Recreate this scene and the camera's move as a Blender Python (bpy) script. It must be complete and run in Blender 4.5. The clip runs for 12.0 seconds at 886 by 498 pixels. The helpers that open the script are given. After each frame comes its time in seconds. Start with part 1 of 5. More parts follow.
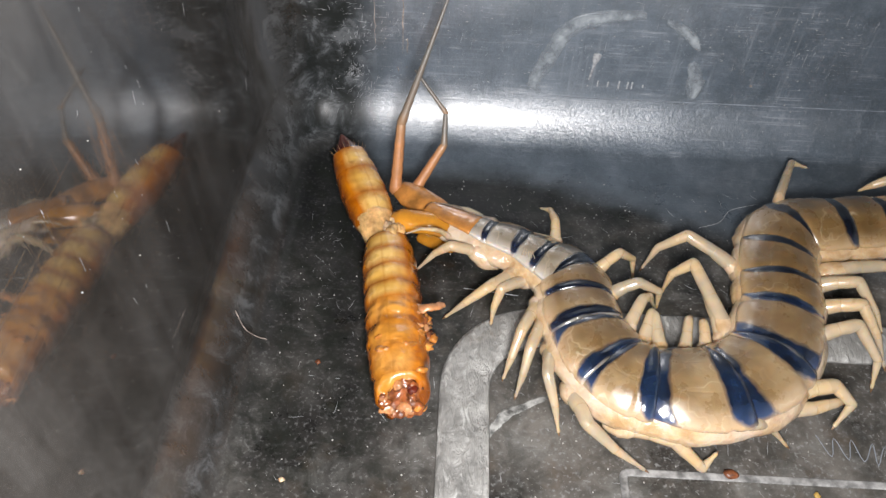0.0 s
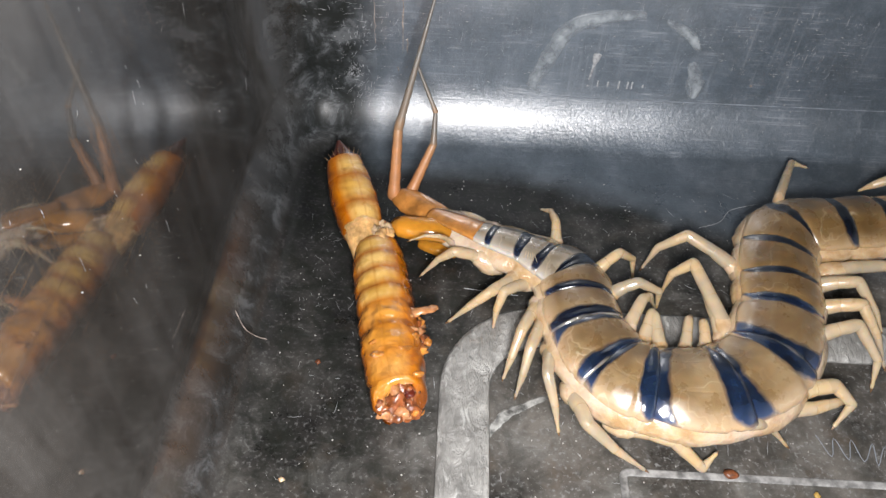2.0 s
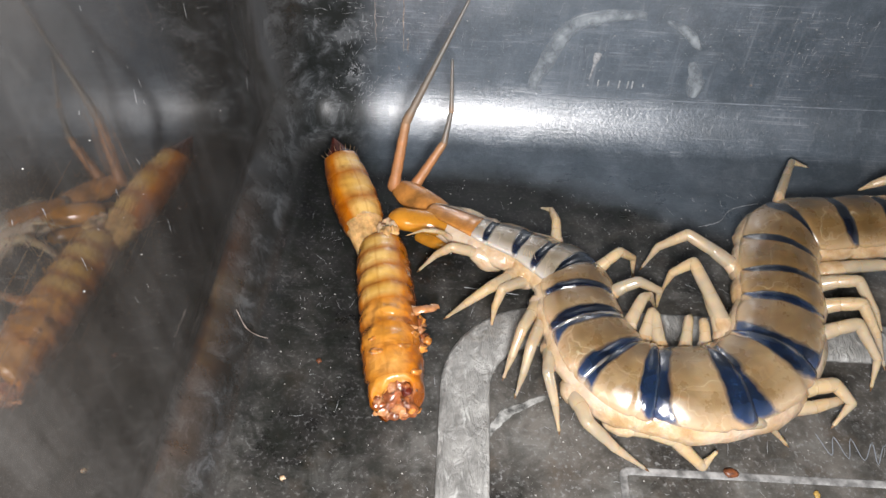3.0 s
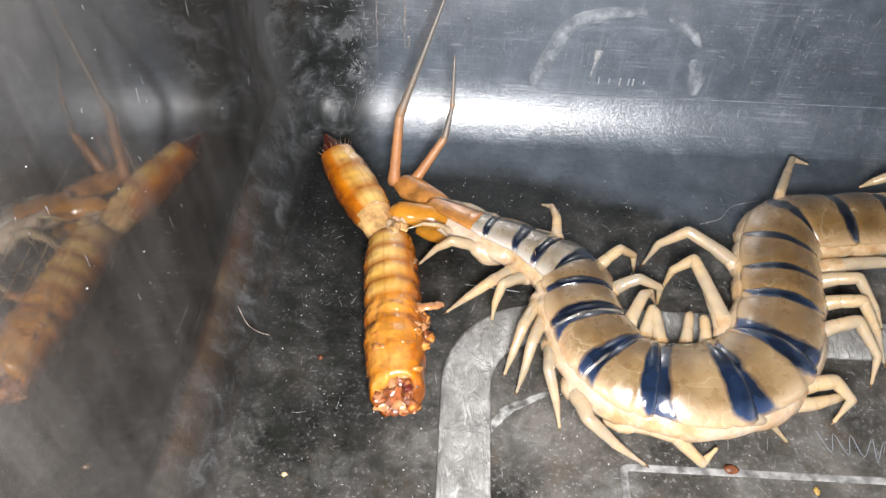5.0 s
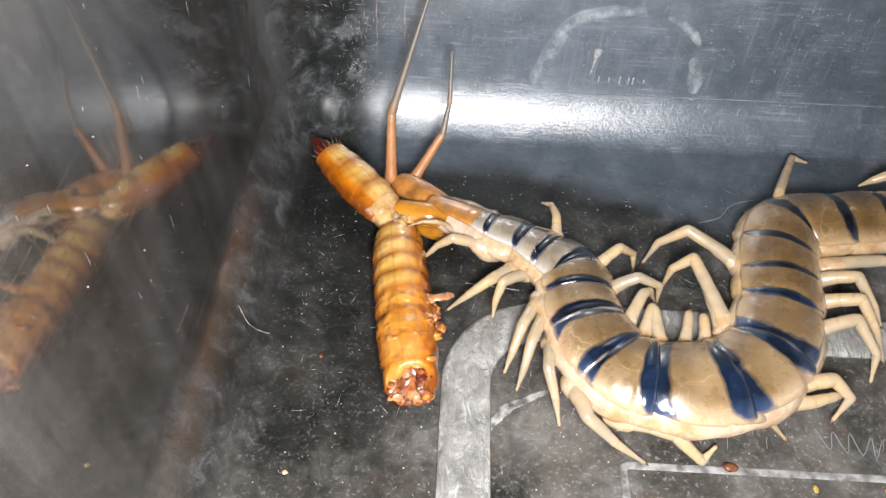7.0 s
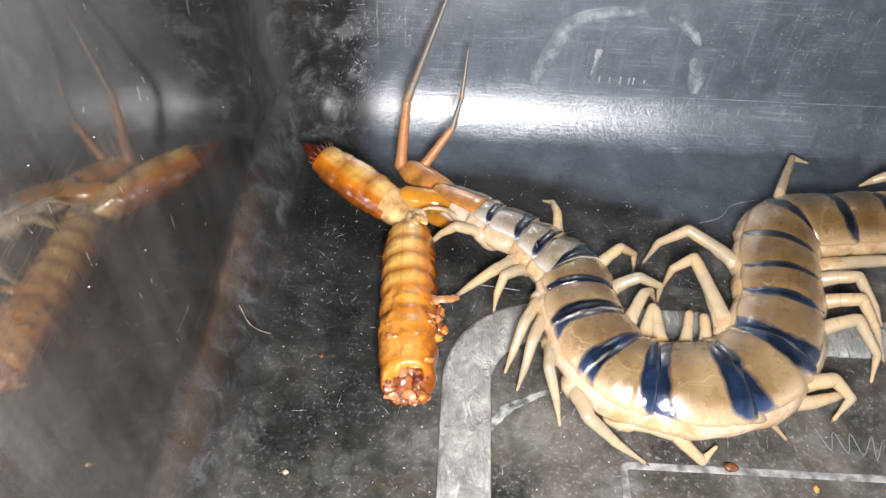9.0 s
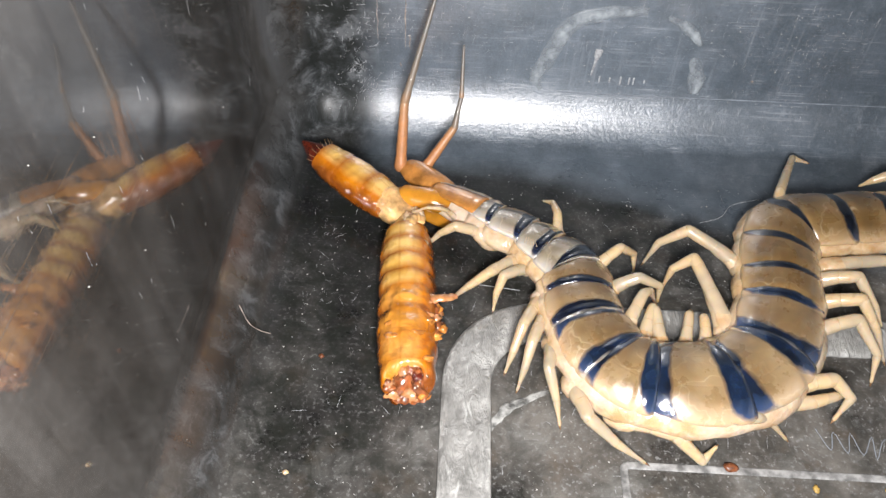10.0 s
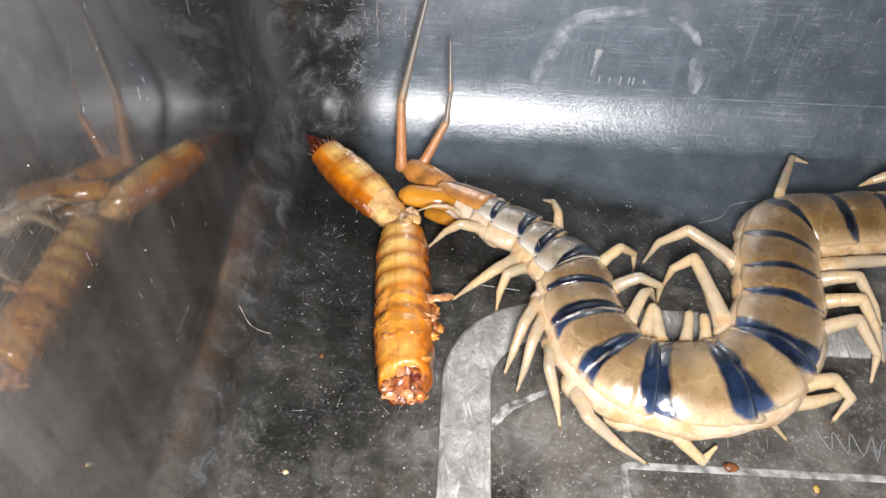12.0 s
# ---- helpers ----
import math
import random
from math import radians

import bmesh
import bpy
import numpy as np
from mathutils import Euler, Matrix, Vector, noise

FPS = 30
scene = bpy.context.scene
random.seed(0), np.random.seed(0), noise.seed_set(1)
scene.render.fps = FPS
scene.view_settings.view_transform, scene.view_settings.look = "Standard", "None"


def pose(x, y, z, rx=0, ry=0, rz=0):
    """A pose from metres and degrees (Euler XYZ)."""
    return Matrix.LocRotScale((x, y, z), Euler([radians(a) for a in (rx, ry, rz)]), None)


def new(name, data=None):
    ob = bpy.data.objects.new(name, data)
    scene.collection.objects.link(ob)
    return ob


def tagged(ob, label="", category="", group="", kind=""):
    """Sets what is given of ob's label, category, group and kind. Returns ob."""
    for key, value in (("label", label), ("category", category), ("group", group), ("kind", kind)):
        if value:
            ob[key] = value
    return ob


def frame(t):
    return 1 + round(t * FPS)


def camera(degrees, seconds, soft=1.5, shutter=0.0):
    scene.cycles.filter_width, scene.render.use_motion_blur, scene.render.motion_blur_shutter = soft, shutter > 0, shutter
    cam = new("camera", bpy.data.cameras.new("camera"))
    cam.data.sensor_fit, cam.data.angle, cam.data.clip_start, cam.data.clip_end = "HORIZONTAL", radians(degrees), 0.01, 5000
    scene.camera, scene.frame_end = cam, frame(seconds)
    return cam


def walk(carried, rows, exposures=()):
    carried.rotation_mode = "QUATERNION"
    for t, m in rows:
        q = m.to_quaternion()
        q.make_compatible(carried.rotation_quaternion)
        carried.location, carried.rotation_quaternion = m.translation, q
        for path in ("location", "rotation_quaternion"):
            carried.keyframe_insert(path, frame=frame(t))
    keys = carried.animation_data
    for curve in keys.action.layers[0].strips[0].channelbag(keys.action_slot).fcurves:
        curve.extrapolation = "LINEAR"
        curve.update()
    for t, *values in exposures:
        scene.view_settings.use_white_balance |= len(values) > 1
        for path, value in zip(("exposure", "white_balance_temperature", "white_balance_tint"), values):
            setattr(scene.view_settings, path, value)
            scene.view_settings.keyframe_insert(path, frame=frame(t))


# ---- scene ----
# ---------------------------------------------------------------- camera
cam = camera(58.49, 12.0)
walk(cam, [
    (0, pose(0.00000, -0.06663, 0.07399, 42.231, -2.165, 2.222)),
    (2.6, pose(0.00000, -0.06663, 0.07399, 42.223, -2.165, 2.222)),
    (3, pose(0.00000, -0.06675, 0.07413, 42.165, -2.134, 2.250)),
    (3.3, pose(0.00000, -0.06678, 0.07417, 42.132, -2.122, 2.261)),
    (4.8, pose(0.00000, -0.06691, 0.07431, 41.971, -2.074, 2.305)),
    (5, pose(0.00000, -0.06691, 0.07431, 41.958, -2.074, 2.305)),
    (6.5, pose(0.00000, -0.06691, 0.07431, 41.958, -2.074, 2.305)),
    (7, pose(0.00000, -0.06701, 0.07443, 41.852, -2.074, 2.305)),
    (9, pose(0.00000, -0.06705, 0.07446, 41.863, -2.043, 2.332)),
    (12, pose(0.00000, -0.06705, 0.07446, 41.863, -2.043, 2.332)),
], exposures=((0, -0.05), (3.2, -0.05), (4.8, 0.29), (12, 0.29)))

# ---------------------------------------------------------------- light
# a dim room round the box, and the small white lamp held just under the lens
world = bpy.data.worlds.new("room")
scene.world = world
world.use_nodes = True
world.node_tree.nodes["Background"].inputs["Color"].default_value = (0.62, 0.68, 0.78, 1)
world.node_tree.nodes["Background"].inputs["Strength"].default_value = 0.06

led_data = bpy.data.lights.new("hand_lamp", "POINT")
led_data.energy = 0.60
led_data.color = (1.0, 0.97, 0.965)
led_data.shadow_soft_size = 0.008
led = new("hand_lamp", led_data)
led.location = (0.005, -0.073, 0.066)

MM = 0.001


def at(x, y, z, rx=0, ry=0, rz=0):
    """A pose from millimetres and degrees."""
    return pose(x * MM, y * MM, z * MM, rx, ry, rz)


# ---------------------------------------------------------------- materials
class Nodes:
    """Short hand for building one material."""

    def __init__(self, name):
        self.mat = bpy.data.materials.new(name)
        self.mat.use_nodes = True
        self.tree = self.mat.node_tree
        self.shader = self.tree.nodes["Principled BSDF"]
        self.out = self.tree.nodes["Material Output"]

    def add(self, kind, **values):
        node = self.tree.nodes.new(kind)
        for key, value in values.items():
            node.inputs[key].default_value = value
        return node

    def join(self, a, b):
        self.tree.links.new(a, b)

    def coords(self, which="Object", scale=(1, 1, 1), turn=(0, 0, 0)):
        tex = self.add("ShaderNodeTexCoord")
        mapping = self.add("ShaderNodeMapping")
        mapping.inputs["Scale"].default_value = scale
        mapping.inputs["Rotation"].default_value = turn
        self.join(tex.outputs[which], mapping.inputs["Vector"])
        return mapping.outputs["Vector"]

    def noise(self, vector, scale, detail=4.0, rough=0.55, distortion=0.0):
        n = self.add("ShaderNodeTexNoise", Scale=scale, Detail=detail, Roughness=rough, Distortion=distortion)
        self.join(vector, n.inputs["Vector"])
        return n.outputs["Fac"]

    def ramp(self, value, *stops):
        """stops: (place, colour or grey)."""
        r = self.add("ShaderNodeValToRGB")
        els = r.color_ramp.elements
        while len(els) < len(stops):
            els.new(0.5)
        for el, (place, colour) in zip(els, stops):
            el.position = place
            el.color = (colour, colour, colour, 1) if isinstance(colour, (int, float)) else (*colour, 1)
        self.join(value, r.inputs["Fac"])
        return r.outputs["Color"]

    def math(self, op, a, b=0.0, c=0.0):
        m = self.add("ShaderNodeMath")
        m.operation = op
        for i, v in enumerate((a, b, c)):
            if isinstance(v, (int, float)):
                m.inputs[i].default_value = v
            else:
                self.join(v, m.inputs[i])
        return m.outputs[0]

    def mix(self, fac, a, b, blend="MIX"):
        m = self.add("ShaderNodeMix")
        m.data_type, m.blend_type = "RGBA", blend
        for socket, v in ((m.inputs[0], fac), (m.inputs[6], a), (m.inputs[7], b)):
            if isinstance(v, (int, float)):
                socket.default_value = v
            elif isinstance(v, tuple):
                socket.default_value = (*v, 1)
            else:
                self.join(v, socket)
        return m.outputs[2]

    def bump(self, height, strength, distance):
        b = self.add("ShaderNodeBump", Strength=strength, Distance=distance)
        self.join(height, b.inputs["Height"])
        self.join(b.outputs["Normal"], self.shader.inputs["Normal"])
        return b

    def put(self, **values):
        for key, v in values.items():
            socket = self.shader.inputs[key.replace("_", " ")]
            if isinstance(v, (int, float)):
                socket.default_value = v
            elif isinstance(v, tuple):
                socket.default_value = (*v, 1) if len(v) == 3 and socket.type == "RGBA" else v
            else:
                self.join(v, socket)
        return self.mat


def flesh(m, weight, radius):
    """Light that goes a little way into the skin; radius in millimetres."""
    m.shader.inputs["Subsurface Weight"].default_value = weight
    m.shader.inputs["Subsurface Radius"].default_value = (1.0, 0.5, 0.22)
    m.shader.inputs["Subsurface Scale"].default_value = radius * MM


def box_material():
    """Clear plastic over a dark table: glossy and nearly black where it is clean, grey and dull where it is scuffed.
    The back wall is scuffed all over and has lamp haze put into its colour, the floor is scuffed in blotches, the side
    wall hardly at all."""
    m = Nodes("box_plastic")
    tex = m.add("ShaderNodeTexCoord")
    sep = m.add("ShaderNodeSeparateXYZ")
    m.join(tex.outputs["Object"], sep.inputs[0])
    base = tex.outputs["Object"]
    cloud = m.noise(base, 75, 6, 0.65)
    patch = m.noise(base, 210, 5, 0.65, 0.3)
    fine = m.noise(base, 1100, 4, 0.65)
    wob = m.math("MULTIPLY", m.math("SUBTRACT", cloud, 0.5), 0.010)
    up = m.math("ADD", sep.outputs[2], m.math("MULTIPLY", wob, 0.12))
    side = m.math("ADD", m.math("MULTIPLY_ADD", sep.outputs[1], -0.010, sep.outputs[0]), m.math("MULTIPLY", wob, 0.5))
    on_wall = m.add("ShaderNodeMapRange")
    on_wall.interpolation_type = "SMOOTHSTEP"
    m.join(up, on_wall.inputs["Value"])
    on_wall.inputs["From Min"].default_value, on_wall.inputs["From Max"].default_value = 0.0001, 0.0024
    under_wall = m.add("ShaderNodeMapRange")
    under_wall.interpolation_type = "SMOOTHSTEP"
    m.join(m.math("ADD", sep.outputs[1], m.math("MULTIPLY", wob, 0.6)), under_wall.inputs["Value"])
    under_wall.inputs["From Min"].default_value, under_wall.inputs["From Max"].default_value = 0.0600, 0.0670
    right_fade = m.add("ShaderNodeMapRange")
    m.join(m.math("ADD", sep.outputs[0], wob), right_fade.inputs["Value"])
    right_fade.inputs["From Min"].default_value, right_fade.inputs["From Max"].default_value = -0.018, 0.018
    right_fade.inputs["To Min"].default_value, right_fade.inputs["To Max"].default_value = 1.0, 0.58
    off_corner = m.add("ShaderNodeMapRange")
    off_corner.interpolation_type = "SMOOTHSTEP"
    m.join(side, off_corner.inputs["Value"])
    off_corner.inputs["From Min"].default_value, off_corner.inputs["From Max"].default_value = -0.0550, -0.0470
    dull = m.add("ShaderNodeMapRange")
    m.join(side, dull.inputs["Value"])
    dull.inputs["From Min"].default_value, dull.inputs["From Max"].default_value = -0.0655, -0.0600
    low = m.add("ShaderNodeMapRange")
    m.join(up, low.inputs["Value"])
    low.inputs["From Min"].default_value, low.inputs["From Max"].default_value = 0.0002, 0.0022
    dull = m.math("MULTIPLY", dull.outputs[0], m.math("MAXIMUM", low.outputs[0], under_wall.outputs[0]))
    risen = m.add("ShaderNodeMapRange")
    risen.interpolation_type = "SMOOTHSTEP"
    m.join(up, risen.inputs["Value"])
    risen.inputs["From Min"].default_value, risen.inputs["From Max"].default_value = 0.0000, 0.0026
    high = m.add("ShaderNodeMapRange")
    m.join(up, high.inputs["Value"])
    high.inputs["From Min"].default_value, high.inputs["From Max"].default_value = 0.0035, 0.0095
    # the haze stops short behind the neck: the body's shadow kept in the colour
    by_wall = m.add("ShaderNodeMapRange")
    by_wall.interpolation_type = "SMOOTHSTEP"
    m.join(m.math("MULTIPLY_ADD", m.math("MAXIMUM", m.math("ADD", sep.outputs[0], 0.029), 0.0), 0.35, m.math("MULTIPLY_ADD", wob, 0.8, sep.outputs[1])), by_wall.inputs["Value"])
    by_wall.inputs["From Min"].default_value, by_wall.inputs["From Max"].default_value = 0.0590, 0.0650
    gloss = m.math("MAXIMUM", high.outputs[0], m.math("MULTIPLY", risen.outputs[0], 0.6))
    # back wall scuffs, with the lamp's hazy reflection put into their blue-grey colour
    frost_haze = m.math("MULTIPLY", m.math("MAXIMUM", risen.outputs[0], m.math("MULTIPLY", by_wall.outputs[0], 0.6)), m.math("MULTIPLY", off_corner.outputs[0], right_fade.outputs[0]))
    frost_haze = m.math("MULTIPLY", frost_haze, m.ramp(patch, (0.25, 0.75), (0.7, 1.0)))
    # the floor is rubbed pale towards the middle of the box and still clean in the corner; the lamp's falloff and the
    # shade at the back are put into this colour too
    wear_shade = m.add("ShaderNodeMapRange")
    m.join(m.math("ADD", m.math("MULTIPLY_ADD", sep.outputs[0], 0.3, m.math("MULTIPLY", sep.outputs[1], -1.0)), m.math("MULTIPLY", wob, 2.5)), wear_shade.inputs["Value"])
    wear_shade.inputs["From Min"].default_value, wear_shade.inputs["From Max"].default_value = -0.066, -0.030
    inside = m.add("ShaderNodeMapRange")
    m.join(m.math("ADD", sep.outputs[0], m.math("MULTIPLY", wob, 1.5)), inside.inputs["Value"])
    inside.inputs["From Min"].default_value, inside.inputs["From Max"].default_value = -0.046, -0.024
    inside.inputs["To Min"].default_value, inside.inputs["To Max"].default_value = 0.36, 1.0
    worn_lit = m.math("MULTIPLY", wear_shade.outputs[0], inside.outputs[0])
    clean = m.mix(worn_lit, m.ramp(cloud, (0.36, (0.0035, 0.0038, 0.0042)), (0.64, (0.016, 0.0165, 0.017))), m.ramp(cloud, (0.36, (0.031, 0.0285, 0.026)), (0.64, (0.165, 0.152, 0.136))))
    clean = m.mix(m.math("MULTIPLY", m.ramp(patch, (0.50, 0.0), (0.66, 1.0)), m.math("MULTIPLY_ADD", worn_lit, 0.6, 0.05)), clean, (0.16, 0.158, 0.148))
    grime = m.noise(base, 330, 6, 0.72, 0.6)
    clean = m.mix(m.math("MULTIPLY", m.ramp(grime, (0.40, 0.75), (0.57, 0.0)), m.math("MULTIPLY_ADD", worn_lit, -0.5, 1.0)), clean, (0.011, 0.013, 0.010))
    clean = m.mix(m.math("MULTIPLY", m.ramp(m.noise(base, 240, 4, 0.6), (0.54, 0.0), (0.70, 0.6)), worn_lit), clean, (0.085, 0.062, 0.042))
    grit = m.math("MULTIPLY", m.ramp(m.noise(base, 2300, 3, 0.6), (0.565, 0.0), (0.62, 0.8)), m.ramp(grime, (0.44, 0.15), (0.56, 1.0)))
    clean = m.mix(m.math("MULTIPLY", grit, m.math("MULTIPLY_ADD", worn_lit, 0.85, 0.15)), clean, (0.20, 0.20, 0.195))
    speck = m.noise(base, 4200, 3, 0.7)
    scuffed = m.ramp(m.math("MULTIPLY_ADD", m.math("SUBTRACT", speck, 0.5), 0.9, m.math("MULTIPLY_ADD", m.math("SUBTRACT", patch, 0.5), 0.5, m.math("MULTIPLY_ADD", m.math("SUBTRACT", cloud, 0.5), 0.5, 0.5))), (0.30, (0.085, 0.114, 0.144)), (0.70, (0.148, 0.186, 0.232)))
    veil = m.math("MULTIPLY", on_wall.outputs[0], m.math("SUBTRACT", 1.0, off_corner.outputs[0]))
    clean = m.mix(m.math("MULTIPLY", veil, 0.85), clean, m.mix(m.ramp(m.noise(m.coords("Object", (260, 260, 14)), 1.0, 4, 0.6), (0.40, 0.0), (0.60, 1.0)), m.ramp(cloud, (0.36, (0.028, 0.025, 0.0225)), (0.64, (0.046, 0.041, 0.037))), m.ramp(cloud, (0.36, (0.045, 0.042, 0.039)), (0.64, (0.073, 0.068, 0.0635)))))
    # the darkness mirrored in the upright corner, put into its colour, with pale scuffs
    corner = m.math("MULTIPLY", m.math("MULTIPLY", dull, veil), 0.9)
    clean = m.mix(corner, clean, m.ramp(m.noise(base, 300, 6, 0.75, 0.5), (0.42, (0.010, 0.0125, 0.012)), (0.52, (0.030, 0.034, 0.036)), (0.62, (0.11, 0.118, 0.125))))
    colour = m.mix(frost_haze, clean, scuffed)
    colour = m.mix(m.math("MULTIPLY", m.math("MULTIPLY", m.ramp(fine, (0.56, 0.0), (0.78, 1.0)), m.math("MULTIPLY_ADD", m.math("MAXIMUM", worn_lit, frost_haze), 0.92, 0.08)), m.math("MULTIPLY_ADD", veil, -0.28, 0.35)), colour, (0.24, 0.245, 0.255))
    # fine scratches in three directions, in patches
    marks = None
    for i, (turn, sx, sy, low) in enumerate(((0.0, 90, 5200, 0.63), (0.9, 120, 6000, 0.64), (2.2, 150, 7000, 0.65))):
        lines = m.noise(m.coords("Object", (sx, sy, sy), (0.0, 0.35 * i, turn + 0.1)), 1.0, 2, 0.5, 0.15)
        line = m.ramp(lines, (low, 0.0), (low + 0.05, 1.0))
        marks = line if marks is None else m.math("MAXIMUM", marks, line)
    streak = m.ramp(m.noise(m.coords("Object", (1500, 1500, 45)), 1.0, 3, 0.6), (0.57, 0.0), (0.72, 0.55))
    marks = m.math("MULTIPLY", marks, m.ramp(patch, (0.46, 0.0), (0.6, 1.0)))
    level = m.ramp(m.noise(m.coords("Object", (60, 60, 2600)), 1.0, 3, 0.6), (0.60, 0.0), (0.72, 0.6))
    marks = m.math("MAXIMUM", marks, m.math("MULTIPLY", m.math("MAXIMUM", streak, level), on_wall.outputs[0]))
    marks = m.math("MULTIPLY", marks, m.math("MULTIPLY", m.math("MULTIPLY_ADD", on_wall.outputs[0], 0.7, 0.3), m.math("MULTIPLY_ADD", veil, -0.85, 1.0)))
    colour = m.mix(m.math("MULTIPLY", marks, m.math("MULTIPLY_ADD", frost_haze, 0.34, 0.08)), colour, (0.40, 0.43, 0.47))
    fade = m.add("ShaderNodeMapRange")
    m.join(m.math("ADD", sep.outputs[0], m.math("MULTIPLY", wob, 2.0)), fade.inputs["Value"])
    fade.inputs["From Min"].default_value, fade.inputs["From Max"].default_value = -0.030, -0.005
    fade.inputs["To Min"].default_value, fade.inputs["To Max"].default_value = 1.0, 0.62
    rubbed = m.math("MULTIPLY", m.ramp(m.noise(m.coords("Object", (900, 300, 110)), 1.0, 4, 0.65), (0.40, 0.55), (0.56, 1.0)), m.ramp(m.noise(base, 420, 4, 0.7), (0.40, 0.7), (0.55, 1.0)))
    sheen = m.math("MULTIPLY", fade.outputs[0], rubbed)
    rough = m.math("ADD", m.mix(dull, m.math("MULTIPLY_ADD", m.math("SUBTRACT", 1.0, gloss), m.ramp(cloud, (0.36, 0.24), (0.64, 0.38)), m.ramp(cloud, (0.36, 0.012), (0.64, 0.04))), m.ramp(cloud, (0.3, 0.30), (0.75, 0.41))), m.math("MULTIPLY", marks, 0.2))
    grain = m.math("MULTIPLY", m.noise(base, 1700, 4, 0.75), frost_haze)
    m.bump(m.math("ADD", m.math("ADD", m.math("MULTIPLY", fine, m.math("MULTIPLY_ADD", veil, -0.31, 0.4)), m.math("MULTIPLY", grain, 3.2)), m.math("MULTIPLY", marks, 1.0)), 0.22, 0.0002)
    return m.put(Base_Color=colour, Roughness=rough, IOR=1.9, Specular_IOR_Level=m.math("ADD", m.math("MULTIPLY", m.math("MULTIPLY_ADD", gloss, 0.84, 0.16), m.math("MULTIPLY_ADD", dull, -0.4, 0.5)), m.math("MULTIPLY", frost_haze, 0.75)), Coat_Weight=m.math("ADD", m.math("MULTIPLY", m.math("MULTIPLY_ADD", gloss, 0.75, 0.25), m.math("MULTIPLY_ADD", dull, -0.48, 0.50)), m.math("MULTIPLY", m.math("MULTIPLY", frost_haze, 0.98), sheen)), Coat_Roughness=m.math("ADD", m.math("MULTIPLY_ADD", dull, 0.17, 0.03), m.math("MULTIPLY", m.math("SUBTRACT", 1.0, gloss), 0.16)), Coat_IOR=2.0)


box_plastic = box_material()


def ridge_material():
    m = Nodes("frosted_ridge")
    base = m.coords()
    cloud = m.noise(base, 260, 6, 0.65, 0.4)
    fine = m.noise(base, 1500, 4, 0.7)
    crease = m.noise(m.coords("Object", (900, 300, 300), (0, 0, 0.5)), 1.0, 5, 0.7, 0.8)
    colour = m.ramp(cloud, (0.3, (0.16, 0.158, 0.150)), (0.5, (0.29, 0.286, 0.272)), (0.72, (0.48, 0.475, 0.455)))
    colour = m.mix(m.ramp(crease, (0.56, 0.0), (0.68, 0.7)), colour, (0.60, 0.60, 0.58))
    colour = m.mix(m.ramp(fine, (0.32, 0.4), (0.42, 0.0)), colour, (0.10, 0.10, 0.10))
    m.bump(m.math("ADD", m.math("MULTIPLY", fine, 0.3), m.math("ADD", cloud, m.math("MULTIPLY", crease, 1.5))), 0.9, 0.0005)
    return m.put(Base_Color=colour, Roughness=0.3, IOR=1.5, Coat_Weight=1.0, Coat_Roughness=0.07)


frosted = ridge_material()


def plain_material(name, colour, rough, spread=0.25, scale=700, ior=1.5, coat=0.0, sss=0.0, bump=0.15):
    m = Nodes(name)
    n = m.noise(m.coords(), scale, 4, 0.6)
    low = tuple(c * (1 - spread) for c in colour)
    high = tuple(min(1.0, c * (1 + spread)) for c in colour)
    if sss:
        flesh(m, sss, 0.8)
    m.bump(n, bump, 0.0002)
    return m.put(Base_Color=m.ramp(n, (0.37, low), (0.63, high)), Roughness=rough, IOR=ior, Coat_Weight=coat, Coat_Roughness=0.12)


emboss_plastic = plain_material("embossed_plastic", (0.215, 0.24, 0.275), 0.45, 0.2, 500)


def soft_mark_material():
    """A rubbed, half clear patch that fades towards its edges."""
    m = Nodes("soft_mark")
    uv = m.add("ShaderNodeUVMap")
    uv.uv_map = "UVMap"
    sep = m.add("ShaderNodeSeparateXYZ")
    m.join(uv.outputs["UV"], sep.inputs[0])
    edge = m.math("MULTIPLY", m.math("ABSOLUTE", m.math("SUBTRACT", sep.outputs[1], 0.5)), 2.0)
    n = m.noise(m.coords(), 380, 4, 0.6)
    alpha = m.math("MULTIPLY", m.ramp(edge, (0.05, 0.9), (0.5, 0.0)), m.ramp(n, (0.36, 0.35), (0.60, 1.0)))
    return m.put(Base_Color=m.ramp(n, (0.35, (0.24, 0.27, 0.30)), (0.65, (0.40, 0.44, 0.47))), Roughness=0.4, Alpha=alpha)


soft_mark = soft_mark_material()
scratch_white = plain_material("scratch_white", (0.36, 0.37, 0.385), 0.45, 0.3, 2000)
line_grey = plain_material("line_grey", (0.24, 0.238, 0.232), 0.35, 0.55, 600)
dust_white = plain_material("dust_white", (0.40, 0.39, 0.37), 0.6, 0.3, 2000)
grit_brown = plain_material("grit_brown", (0.15, 0.05, 0.02), 0.4, 0.5, 1800)
grit_yellow = plain_material("grit_yellow", (0.42, 0.27, 0.07), 0.5, 0.4, 1800)
table_dark = plain_material("dark_tabletop", (0.03, 0.03, 0.032), 0.5, 0.4, 40)
joint_amber = plain_material("joint_amber", (0.47, 0.31, 0.15), 0.2, 0.25, 900, 1.5, 0.6, 0.2)
claw_dark = plain_material("claw_dark", (0.16, 0.08, 0.03), 0.3, 0.3, 1500)
head_orange = plain_material("head_orange", (0.40, 0.170, 0.040), 0.18, 0.4, 330, 1.5, 0.7, 0.15, 0.4)
fang_amber = plain_material("fang_amber", (0.48, 0.200, 0.020), 0.12, 0.22, 300, 1.5, 0.6, 0.12, 0.4)


